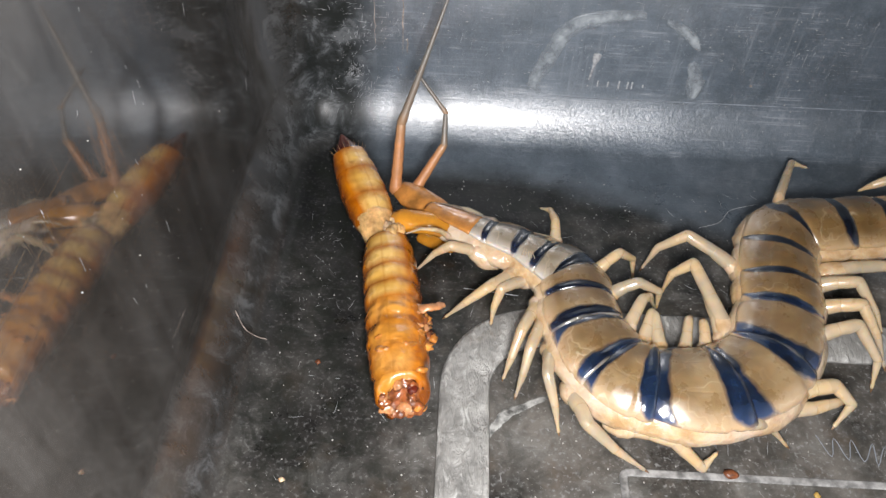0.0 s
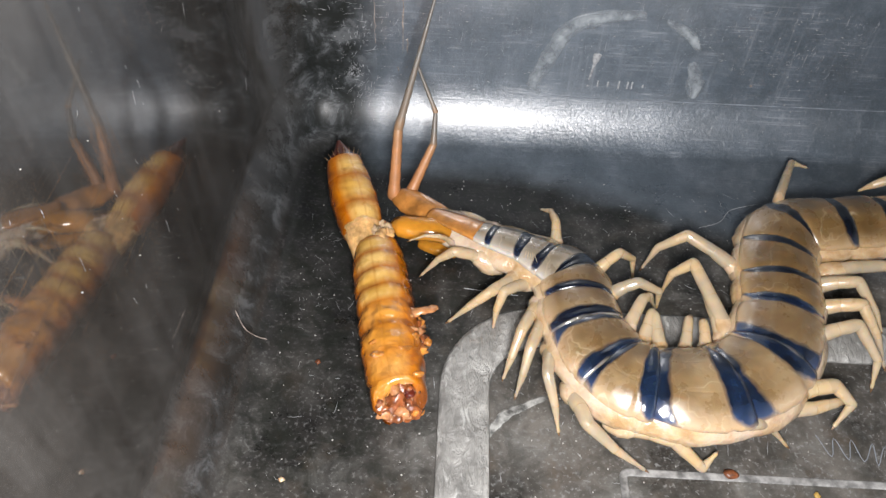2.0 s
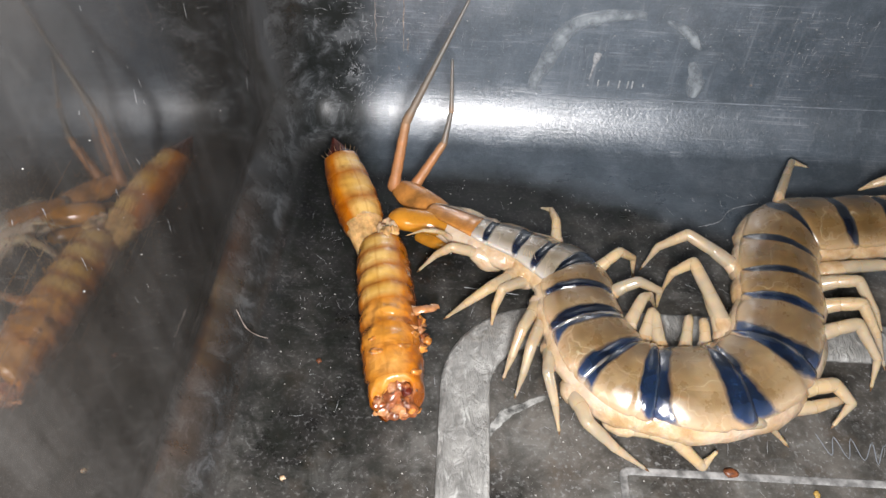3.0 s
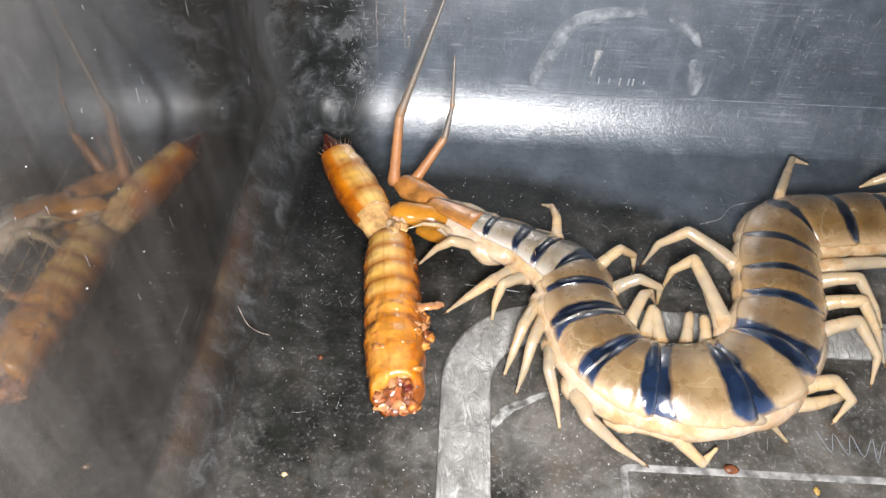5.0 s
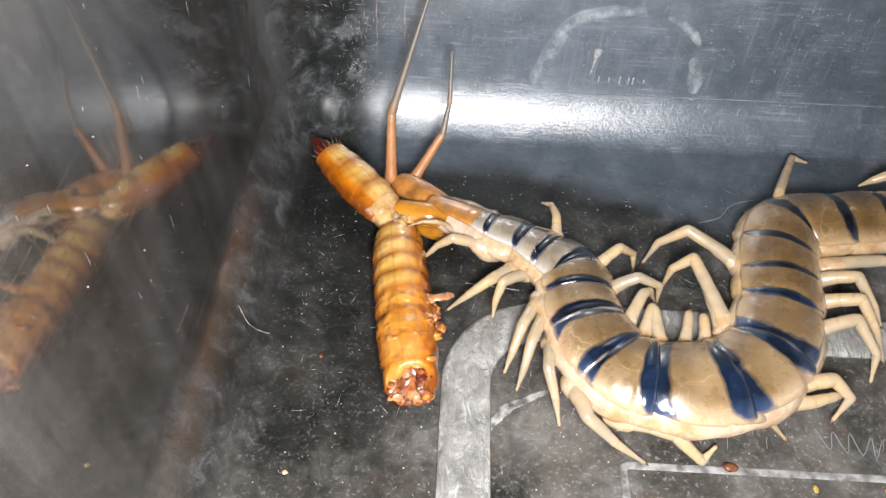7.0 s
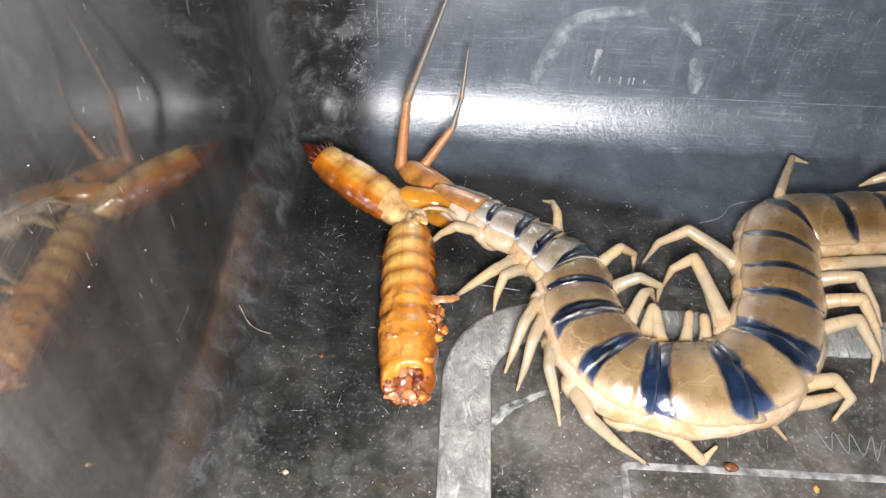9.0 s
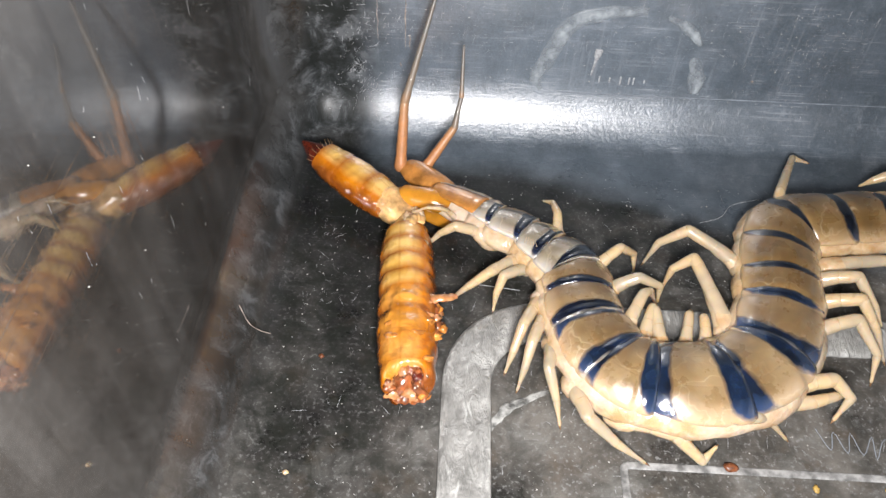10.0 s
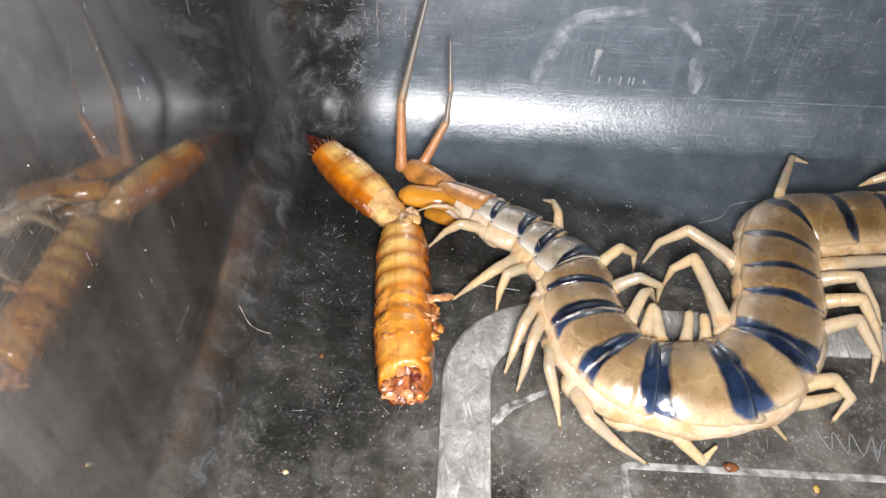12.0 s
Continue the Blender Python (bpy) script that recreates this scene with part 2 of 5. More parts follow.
def leg_material():
    """Cream horn that light enters: clearer and greyer in places, ochre in others."""
    m = Nodes("leg_cream")
    base = m.coords()
    big = m.noise(base, 190, 3, 0.55)
    fine = m.noise(base, 1300, 4, 0.65)
    colour = m.ramp(big, (0.36, (0.36, 0.30, 0.215)), (0.5, (0.465, 0.36, 0.235)), (0.64, (0.51, 0.37, 0.21)))
    colour = m.mix(m.ramp(fine, (0.56, 0.0), (0.72, 0.35)), colour, (0.36, 0.22, 0.09))
    flesh(m, 0.45, 0.7)
    m.bump(m.math("MULTIPLY_ADD", fine, 0.3, big), 0.22, 0.0004)
    return m.put(Base_Color=colour, Roughness=m.ramp(big, (0.38, 0.16), (0.62, 0.30)), IOR=1.5, Coat_Weight=0.7, Coat_Roughness=0.08)


leg_cream = leg_material()


def antenna_material(name, stops):
    """Colour that changes along the antenna, from its root to its end."""
    m = Nodes(name)
    sep = m.add("ShaderNodeSeparateXYZ")
    m.join(m.coords("Generated"), sep.inputs[0])
    n = m.noise(m.coords(), 900, 4, 0.6)
    along = m.math("MULTIPLY_ADD", m.math("SUBTRACT", n, 0.5), 0.25, sep.outputs[0])
    colour = m.mix(m.ramp(n, (0.4, 0.35), (0.65, 0.0)), m.ramp(along, *stops), (0.16, 0.10, 0.06))
    m.bump(n, 0.2, 0.0003)
    return m.put(Base_Color=colour, Roughness=0.45, Coat_Weight=0.15, Coat_Roughness=0.2)


antenna_orange = antenna_material("antenna_orange", ((0.0, (0.46, 0.185, 0.062)), (0.7, (0.47, 0.21, 0.085)), (1.0, (0.38, 0.22, 0.115))))
antenna_grey = antenna_material("antenna_grey", ((0.0, (0.34, 0.20, 0.105)), (0.15, (0.19, 0.155, 0.12)), (0.5, (0.14, 0.135, 0.12)), (1.0, (0.12, 0.12, 0.115))))
worm_flesh = plain_material("worm_flesh", (0.60, 0.36, 0.15), 0.18, 0.45, 500, 1.45, 0.6, 0.3, 0.4)
worm_dark = plain_material("worm_dark", (0.10, 0.014, 0.005), 0.25, 0.5, 600, 1.5, 0.5)
worm_gore = plain_material("worm_gore", (0.20, 0.06, 0.018), 0.14, 0.65, 700, 1.45, 0.8, 0.2, 0.8)
shred_pale = plain_material("shred_pale", (0.50, 0.19, 0.036), 0.15, 0.45, 900, 1.45, 0.7, 0.25, 0.6)
wet_tissue = plain_material("wet_tissue", (0.60, 0.42, 0.27), 0.12, 0.3, 900, 1.45, 0.8, 0.3, 0.6)
pink_tissue = plain_material("pink_tissue", (0.44, 0.20, 0.085), 0.12, 0.3, 900, 1.45, 0.8, 0.3, 0.6)
stain_brown = plain_material("stain_brown", (0.27, 0.225, 0.195), 0.5, 0.5, 900)
smear_grey = plain_material("smear_grey", (0.22, 0.22, 0.21), 0.4, 0.7, 900)
bristle_dark = plain_material("bristle_dark", (0.25, 0.16, 0.08), 0.4, 0.2, 900)


def tergite_material(name, hind_edge, front_edge, deep, sheen, tones=((0.145, 0.085, 0.033), (0.222, 0.143, 0.064), (0.305, 0.212, 0.111)), rim=(0.55, 0.39, 0.24)):
    """Tan plate with a dark blue hind band and a narrow dark front rim; u runs along the body, v across it."""
    m = Nodes(name)
    uv = m.add("ShaderNodeUVMap")
    uv.uv_map = "UVMap"
    sep = m.add("ShaderNodeSeparateXYZ")
    m.join(uv.outputs["UV"], sep.inputs[0])
    u, v = sep.outputs[0], sep.outputs[1]
    base = m.coords()
    wob = m.noise(base, 420, 4, 0.6)
    big = m.noise(base, 160, 3, 0.5)
    shifted = m.math("ADD", u, m.math("MULTIPLY", m.math("SUBTRACT", wob, 0.5), 0.10))
    shifted = m.math("ADD", shifted, m.math("MULTIPLY", m.math("SUBTRACT", big, 0.5), 0.22))
    edge = m.math("ABSOLUTE", m.math("SUBTRACT", v, 0.5))
    shifted = m.math("SUBTRACT", shifted, m.math("MULTIPLY", m.math("POWER", edge, 3.0), 1.7))
    hind = m.ramp(shifted, (hind_edge, 0.0), (hind_edge + 0.05, 1.0))
    front = m.ramp(shifted, (front_edge, 1.0), (front_edge + 0.05, 0.0))
    inside = m.ramp(m.math("ADD", edge, m.math("MULTIPLY", m.math("SUBTRACT", wob, 0.5), 0.16)), (0.38, 1.0), (0.455, 0.0))
    band = m.math("MULTIPLY", m.math("MAXIMUM", hind, front), inside)
    tan = m.ramp(m.math("MULTIPLY_ADD", m.math("SUBTRACT", m.noise(base, 60, 2, 0.5), 0.5), 0.5, big), (0.35, tones[0]), (0.5, tones[1]), (0.65, tones[2]))
    tan = m.mix(m.ramp(wob, (0.38, 0.25), (0.54, 0.0)), tan, tones[0])
    tan = m.mix(m.ramp(m.noise(base, 800, 3, 0.6, 0.5), (0.54, 0.0), (0.70, 0.25)), tan, tuple(min(1.0, c * 1.3) for c in tones[2]))
    # a paler side rim, thin pale veins, and two fine seams beside the middle line
    tan = m.mix(m.ramp(edge, (0.24, 0.0), (0.44, 0.95)), tan, rim)
    vein = m.math("ABSOLUTE", m.math("SUBTRACT", m.noise(base, 330, 2, 0.4), 0.5))
    tan = m.mix(m.math("MULTIPLY", m.ramp(vein, (0.0, 0.42), (0.016, 0.0)), m.ramp(big, (0.48, 0.0), (0.6, 1.0))), tan, (0.66, 0.56, 0.38))
    tan = m.mix(m.math("MULTIPLY", m.ramp(shifted, (0.24, 0.0), (0.36, 0.55), (0.52, 0.45), (0.66, 0.0)), m.ramp(edge, (0.10, 1.0), (0.34, 0.0))), tan, tones[0])     # a darker field in the middle of the plate
    seam = m.math("ABSOLUTE", m.math("SUBTRACT", edge, 0.13))
    seam = m.ramp(seam, (0.0, 1.0), (0.012, 0.0))
    # dark blue, paler at the sides: lit blue and reflected haze put into the colour
    blue = m.mix(m.ramp(edge, (0.22, 0.0), (0.40, 0.75)), m.ramp(wob, (0.38, deep), (0.62, sheen)), tuple(3.2 * c + 0.4 * sheen[2] for c in sheen))
    colour = m.mix(band, tan, blue)
    # the thin clear hind margin, pale and broken
    margin = m.math("MULTIPLY", m.ramp(m.math("MULTIPLY_ADD", m.math("SUBTRACT", wob, 0.5), 0.06, u), (0.950, 0.0), (0.968, 1.0)), m.ramp(big, (0.46, 0.0), (0.60, 0.45)))
    colour = m.mix(margin, colour, (0.40, 0.36, 0.30))
    flesh(m, 0.35, 0.9)
    fine = m.noise(base, 1600, 3, 0.6)
    fold = m.noise(base, 300, 2, 0.4, 0.6)
    height = m.math("ADD", m.math("MULTIPLY", big, 1.6), m.math("ADD", m.math("MULTIPLY", fine, 0.22), m.math("MULTIPLY", fold, 1.0)))
    stretch = m.add("ShaderNodeMapping")
    stretch.inputs["Scale"].default_value = (6, 3, 1)
    m.join(uv.outputs["UV"], stretch.inputs["Vector"])
    wrinkle = m.math("MULTIPLY", m.noise(stretch.outputs["Vector"], 1.0, 2, 0.5, 0.4), m.math("MULTIPLY_ADD", band, 0.8, 0.04))
    m.bump(m.math("ADD", m.math("ADD", m.math("MULTIPLY", height, 0.5), wrinkle), m.math("MULTIPLY", seam, -0.05)), 0.32, 0.0008)
    return m.put(Base_Color=colour, Roughness=m.mix(band, m.ramp(wob, (0.38, 0.24), (0.62, 0.38)), (0.16, 0.16, 0.16)), IOR=1.65, Coat_IOR=1.6, Coat_Weight=0.9, Coat_Roughness=m.mix(band, (0.24, 0.20, 0.20), (0.09, 0.09, 0.09)))


def side_material():
    m = Nodes("side_membrane")
    base = m.coords()
    n = m.noise(base, 480, 5, 0.6, 0.3)
    big = m.noise(base, 130, 2)
    colour = m.ramp(n, (0.37, (0.42, 0.265, 0.128)), (0.5, (0.51, 0.355, 0.20)), (0.63, (0.57, 0.435, 0.29)))
    colour = m.mix(m.ramp(big, (0.45, 0.0), (0.7, 0.5)), colour, (0.66, 0.56, 0.50))
    flesh(m, 0.3, 0.8)
    fold = m.noise(base, 900, 3, 0.5, 0.8)
    m.bump(m.math("ADD", n, m.math("MULTIPLY", fold, 0.6)), 0.4, 0.0007)
    return m.put(Base_Color=colour, Roughness=0.2, IOR=1.45, Coat_Weight=0.8, Coat_Roughness=0.08)


def worm_material(name, plate, shade, wet):
    """Amber ring: pale in the middle of its back, brown at its hind rim and towards its sides."""
    m = Nodes(name)
    uv = m.add("ShaderNodeUVMap")
    uv.uv_map = "UVMap"
    sep = m.add("ShaderNodeSeparateXYZ")
    m.join(uv.outputs["UV"], sep.inputs[0])
    u, v = sep.outputs[0], sep.outputs[1]
    base = m.coords()
    wob = m.noise(base, 420, 4, 0.6, 0.5)
    big = m.noise(base, 190, 3, 0.6)
    uu = m.math("ADD", u, m.math("MULTIPLY", m.math("SUBTRACT", wob, 0.5), 0.18))
    along = m.ramp(uu, (0.0, 1.0), (0.16, 0.55), (0.34, 0.0), (0.64, 0.0), (0.82, 0.5), (1.0, 1.0))
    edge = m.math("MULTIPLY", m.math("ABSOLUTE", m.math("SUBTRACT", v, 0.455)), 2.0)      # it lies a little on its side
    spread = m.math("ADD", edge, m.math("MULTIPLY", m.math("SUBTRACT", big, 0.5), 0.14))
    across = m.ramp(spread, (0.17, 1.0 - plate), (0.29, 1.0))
    line = m.ramp(edge, (0.0, 0.4), (0.022, 0.0))
    seam = m.ramp(m.math("ABSOLUTE", m.math("SUBTRACT", spread, 0.17)), (0.0, 0.5), (0.05, 0.0))
    spots = m.ramp(m.noise(base, 700, 3, 0.6), (0.64, 0.0), (0.72, 0.45))
    pale = m.ramp(big, (0.38, (0.60, 0.33, 0.065)), (0.62, (0.76, 0.50, 0.17)))
    amber = m.ramp(wob, (0.38, (0.40, 0.105, 0.001)), (0.62, (0.56, 0.180, 0.004)))
    brown = m.ramp(wob, (0.38, (0.20, 0.045, 0.001)), (0.62, (0.38, 0.105, 0.003)))
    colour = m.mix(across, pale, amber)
    colour = m.mix(m.ramp(spread, (0.30, 0.0), (0.46, 0.9)), colour, (0.16, 0.036, 0.001))     # the brown flanks and belly, with the shading of the sides put into the colour
    colour = m.mix(m.math("MAXIMUM", line, seam), colour, (0.42, 0.17, 0.02))
    colour = m.mix(spots, colour, (0.34, 0.12, 0.012))
    colour = m.mix(m.math("MULTIPLY", along, shade), colour, brown)
    fine = m.noise(base, 1300, 3, 0.6)
    height = m.math("ADD", m.math("ADD", big, m.math("MULTIPLY", wob, 0.8)), m.math("ADD", m.math("MULTIPLY", fine, 0.25 + 0.1 * wet), m.math("MULTIPLY", line, -0.3)))
    if wet:
        height = m.math("ADD", m.noise(base, 430, 2, 0.45, 0.5), m.math("MULTIPLY", height, 0.5))
    m.bump(height, 0.32 + 0.4 * wet, 0.0009)
    return m.put(Base_Color=colour, Roughness=m.ramp(big, (0.4, 0.14), (0.6, 0.34)), IOR=1.5, Coat_Weight=1.0, Coat_Roughness=0.06 + 0.05 * wet)


tergite_shell = tergite_material("tergite_shell", 0.74, 0.03, (0.002, 0.0026, 0.005), (0.005, 0.008, 0.020))
tergite_wide = tergite_material("tergite_broad_band", 0.755, 0.275, (0.003, 0.005, 0.012), (0.008, 0.018, 0.046))
tergite_neck = tergite_material("tergite_neck", 0.69, 0.02, (0.002, 0.0026, 0.005), (0.005, 0.008, 0.020), ((0.14, 0.10, 0.058), (0.225, 0.178, 0.115), (0.33, 0.285, 0.22)), (0.50, 0.455, 0.41))
tergite_rear = tergite_material("tergite_rear", 0.755, 0.03, (0.002, 0.0024, 0.004), (0.004, 0.006, 0.014), ((0.105, 0.057, 0.015), (0.168, 0.098, 0.034), (0.245, 0.152, 0.062)), (0.43, 0.29, 0.15))
side_membrane = side_material()
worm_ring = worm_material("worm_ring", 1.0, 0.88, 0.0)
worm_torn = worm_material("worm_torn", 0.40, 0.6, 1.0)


# ---------------------------------------------------------------- mesh helpers, in millimetres
def mesh_object(name, bm, material, smooth=True):
    for vert in bm.verts:
        vert.co *= MM
    bmesh.ops.recalc_face_normals(bm, faces=bm.faces)
    me = bpy.data.meshes.new(name)
    bm.to_mesh(me)
    bm.free()
    for mat in material if isinstance(material, (list, tuple)) else (material,):
        me.materials.append(mat)
    for poly in me.polygons:
        poly.use_smooth = smooth
    return new(name, me)


def part(name, bm, material, parent, label="", smooth=True):
    ob = mesh_object(name, bm, material, smooth)
    ob.parent = parent
    return tagged(ob, label)


def thing(name, place, label, category, group=""):
    ob = new(name)
    ob.empty_display_size = 0.005
    ob.location = Vector(place) * MM
    return tagged(ob, label, category, group)


def spline(points, steps):
    """Catmull-Rom through the points, steps to each stretch."""
    pts = [Vector(p) for p in points]
    ext = [2 * pts[0] - pts[1], *pts, 2 * pts[-1] - pts[-2]]
    out = []
    for i in range(1, len(ext) - 2):
        a, b, c, d = ext[i - 1:i + 3]
        for k in range(steps):
            t = k / steps
            out.append(0.5 * (2 * b + (c - a) * t + (2 * a - 5 * b + 4 * c - d) * t * t + (3 * b - a - 3 * c + d) * t ** 3))
    return out + [pts[-1]]


def sweep(points, sizes, sides=12, round_cap=True, bm=None, up=Vector((0, 0, 1)), wob=0.0, uvs=False, closed=True):
    """A skin along the points. sizes: (half width, half height) at each one."""
    bm = bm or bmesh.new()
    layer = bm.loops.layers.uv.new("UVMap") if uvs else None
    pts, sizes = [Vector(p) for p in points], list(sizes)
    if round_cap:
        for end in (0, -1):
            d = (pts[0] - pts[1]) if end == 0 else (pts[-1] - pts[-2])
            d = d.normalized() * min(sizes[end])
            a, b = sizes[end]
            extra = [(pts[end] + d * k, (a * f, b * f)) for k, f in ((0.38, 0.9), (0.68, 0.66), (0.86, 0.34))]
            if end == 0:
                pts = [p for p, _ in reversed(extra)] + pts
                sizes = [s for _, s in reversed(extra)] + sizes
            else:
                pts += [p for p, _ in extra]
                sizes += [s for _, s in extra]
    rings, n = [], len(pts)
    for i, p in enumerate(pts):
        t = (pts[min(i + 1, n - 1)] - pts[max(i - 1, 0)]).normalized()
        side = t.cross(up)
        side = side.normalized() if side.length > 1e-4 else Vector((1, 0, 0))
        top = side.cross(t)
        a, b = sizes[i]
        ring = []
        for k in range(sides):
            w = 2 * math.pi * k / sides
            q = p + side * (a * math.sin(w)) + top * (-b * math.cos(w))
            if wob:
                q += (q - p) * wob * (noise.noise(q * 0.9) + 0.45 * noise.noise(q * 2.3))
            ring.append(bm.verts.new(q))
        rings.append(ring)
    for i in range(n - 1):
        for k in range(sides):
            j = (k + 1) % sides
            face = bm.faces.new((rings[i][k], rings[i][j], rings[i + 1][j], rings[i + 1][k]))
            if layer:
                for loop, uu, vv in zip(face.loops, (i, i, i + 1, i + 1), (k, k + 1, k + 1, k)):
                    loop[layer].uv = (uu / (n - 1), vv / sides)
    if closed:
        bm.faces.new(list(reversed(rings[0])))
        bm.faces.new(rings[-1])
    return bm


def blob(bm, centre, size, seed=0, rough=0.25, detail=2):
    """A lumpy grain."""
    made = bmesh.ops.create_icosphere(bm, subdivisions=detail, radius=1.0)["verts"]
    for vert in made:
        f = 1 + rough * noise.noise(vert.co * 1.7 + Vector((seed * 3.1, seed, 0)))
        vert.co = Vector([vert.co[i] * size[i] * f + centre[i] for i in range(3)])
    return bm


# ---------------------------------------------------------------- the box
X0, X1, Y0, Y1 = -24.9, 105.0, -118.0, 24.2      # inner wall faces where the rounding ends
FILLET, CORNER, RIM, THICK, DRAFT, SKEW, LEAN, BACK = 8.0, 9.6, 66.0, 1.4, 0.008, -0.010, 0.052, 1.32


def rounded_rectangle(x0, x1, y0, y1, r, arc=8, edge=10):
    """Points round a rectangle with rounded corners, the same number whatever its size."""
    pts = []
    for cx, cy, a0 in ((x1 - r, y1 - r, 0), (x0 + r, y1 - r, 90), (x0 + r, y0 + r, 180), (x1 - r, y0 + r, 270)):
        corner = [(cx + r * math.cos(radians(a0 + 90 * k / arc)), cy + r * math.sin(radians(a0 + 90 * k / arc))) for k in range(arc + 1)]
        if pts:
            last = pts[-1]
            pts += [(last[0] + (corner[0][0] - last[0]) * k / edge, last[1] + (corner[0][1] - last[1]) * k / edge) for k in range(1, edge)]
        pts += corner
    last, first = pts[-1], pts[0]
    pts += [(last[0] + (first[0] - last[0]) * k / edge, last[1] + (first[1] - last[1]) * k / edge) for k in range(1, edge)]
    return pts


SLANT = ((0.0, 8.0, 0.0), (0.1, 6.3, 0.08), (0.2, 5.0, 0.55), (0.3, 4.1, 1.55), (0.7, 1.0, 5.75), (0.8, 0.4, 6.7), (0.9, 0.1, 7.4), (1.0, 0.0, 8.0))


def slanted(z):
    """The side wall meets the floor in a slanting face: its inset and height where a plain rounding would be at z."""
    f = math.acos(max(-1.0, 1 - z / FILLET)) / (math.pi / 2)
    for (f0, i0, z0), (f1, i1, z1) in zip(SLANT, SLANT[1:]):
        if f <= f1:
            q = (f - f0) / (f1 - f0)
            return i0 + (i1 - i0) * q, z0 + (z1 - z0) * q
    return 0.0, FILLET


def ring_at(bm, inset, z, inner=False):
    r = max(1.5, CORNER - inset)
    made = []
    for x, y in rounded_rectangle(X0 + inset, X1 - inset, Y0 + inset, Y1 - inset, r):
        w = min(1.0, max(0.0, (x - X0 - 2) / 13))
        w = w * w * (3 - 2 * w) * (BACK - 1) * (y > Y1 - FILLET - 3)     # the rounding under the back wall is wider
        rise = z * (1 + w) if z <= FILLET else z
        if inner and 0 <= z <= FILLET and x < X0 + CORNER:
            left = min(1.0, max(0.0, (X0 + inset + r - x) / r)) ** 2 if y > Y1 - CORNER or y < Y0 + CORNER else 1.0
            i1, z1 = slanted(z)
            x += (i1 - inset) * left
            rise += (z1 - z) * left
        lean = SKEW * y + LEAN * max(0.0, z - FILLET)     # the near side wall leans out
        made.append(bm.verts.new((x - lean * (X1 - x) / (X1 - X0), y - max(inset, 0) * w, rise)))
    return made


def bridge(bm, a, b):
    n = len(a)
    for k in range(n):
        bm.faces.new((a[k], a[(k + 1) % n], b[(k + 1) % n], b[k]))


box = thing("plastic_container", (40, -47, 0), "scratched clear plastic container with rounded inner edges on a dark table", "container")


def in_box(bm):
    bmesh.ops.translate(bm, verts=bm.verts, vec=(-40, 47, 0))
    return bm


def build_box():
    bm = bmesh.new()
    inner = ring_at(bm, FILLET, 0)
    outer = ring_at(bm, FILLET, -THICK)
    bm.faces.new(inner)
    bm.faces.new(list(reversed(outer)))
    bridge(bm, outer, inner)
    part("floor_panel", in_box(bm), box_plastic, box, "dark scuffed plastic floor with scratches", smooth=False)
    bm = bmesh.new()
    inside, outside = [(FILLET + 0.9, -0.008)], [(FILLET + 0.9, -THICK + 0.01)]
    for k in range(11):
        w = radians(89.5 * k / 10)
        inside.append((FILLET * (1 - math.sin(w)), FILLET * (1 - math.cos(w))))
        outside.append((FILLET - (FILLET + THICK) * math.sin(w), FILLET - (FILLET + THICK) * math.cos(w)))
    i0, z0 = inside[-1]
    for z in (14, 24, 36, 50, RIM):
        inside.append((i0 - (z - z0) * DRAFT, z))
        outside.append((i0 - (z - z0) * DRAFT - THICK, z))
    chain = inside + [(inside[-1][0] - 0.4, RIM + 0.5), (inside[-1][0] - 1.0, RIM + 0.5)] + list(reversed(outside))
    rings = [ring_at(bm, i, z, k < len(inside)) for k, (i, z) in enumerate(chain)]
    for a, b in zip(rings, rings[1:]):
        bridge(bm, a, b)
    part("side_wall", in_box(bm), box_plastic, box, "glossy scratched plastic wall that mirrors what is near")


build_box()


def wall_y(z):
    """The inner face of the back wall at height z."""
    deep = FILLET * BACK
    if z < deep:
        w = math.acos(1 - z / deep)
        return Y1 - deep * (1 - math.sin(w))
    return Y1 + (z - FILLET) * DRAFT


def table():
    bm = bmesh.new()
    bmesh.ops.create_grid(bm, x_segments=2, y_segments=2, size=900)
    bmesh.ops.translate(bm, verts=bm.verts, vec=(0, 0, -THICK - 0.004 * 1000 * 0.02))
    tagged(mesh_object("ground", bm, table_dark, False), "dark tabletop under the container", kind="structure")


table()


def ridge(bm, outline, width, height):
    """A low moulded bead along a line on the floor, with sloping flanks."""
    pts = [Vector((x, y, 0)) for x, y in outline]
    profile = ((-0.5, -0.05), (-0.47, 0.45), (-0.38, 0.85), (-0.2, 1.0), (0.2, 1.0), (0.38, 0.85), (0.47, 0.45), (0.5, -0.05))
    rows, n = [], len(pts)
    for i, p in enumerate(pts):
        t = (pts[min(i + 1, n - 1)] - pts[max(i - 1, 0)]).normalized()
        s = Vector((t.y, -t.x, 0))
        rows.append([bm.verts.new(p + s * (width * a) + Vector((0, 0, height * h))) for a, h in profile])
    for a, b in zip(rows, rows[1:]):
        for k in range(len(profile) - 1):
            bm.faces.new((a[k], a[k + 1], b[k + 1], b[k]))
        bm.faces.new((a[-1], a[0], b[0], b[-1]))
    bm.faces.new(list(reversed(rows[0])))
    bm.faces.new(rows[-1])
    return bm


def corner_line(x, y, r, x_end, y_end, arc=12, n=26):
    """From (x, y_end) away along y, round a corner, and along x to x_end."""
    pts = [(x, y_end + (y - r - y_end) * k / n) for k in range(n)]
    pts += [(x + r - r * math.cos(radians(90 * k / arc)), y - r + r * math.sin(radians(90 * k / arc))) for k in range(arc + 1)]
    return pts + [(x + r + (x_end - x - r) * k / n, y) for k in range(1, n + 1)]


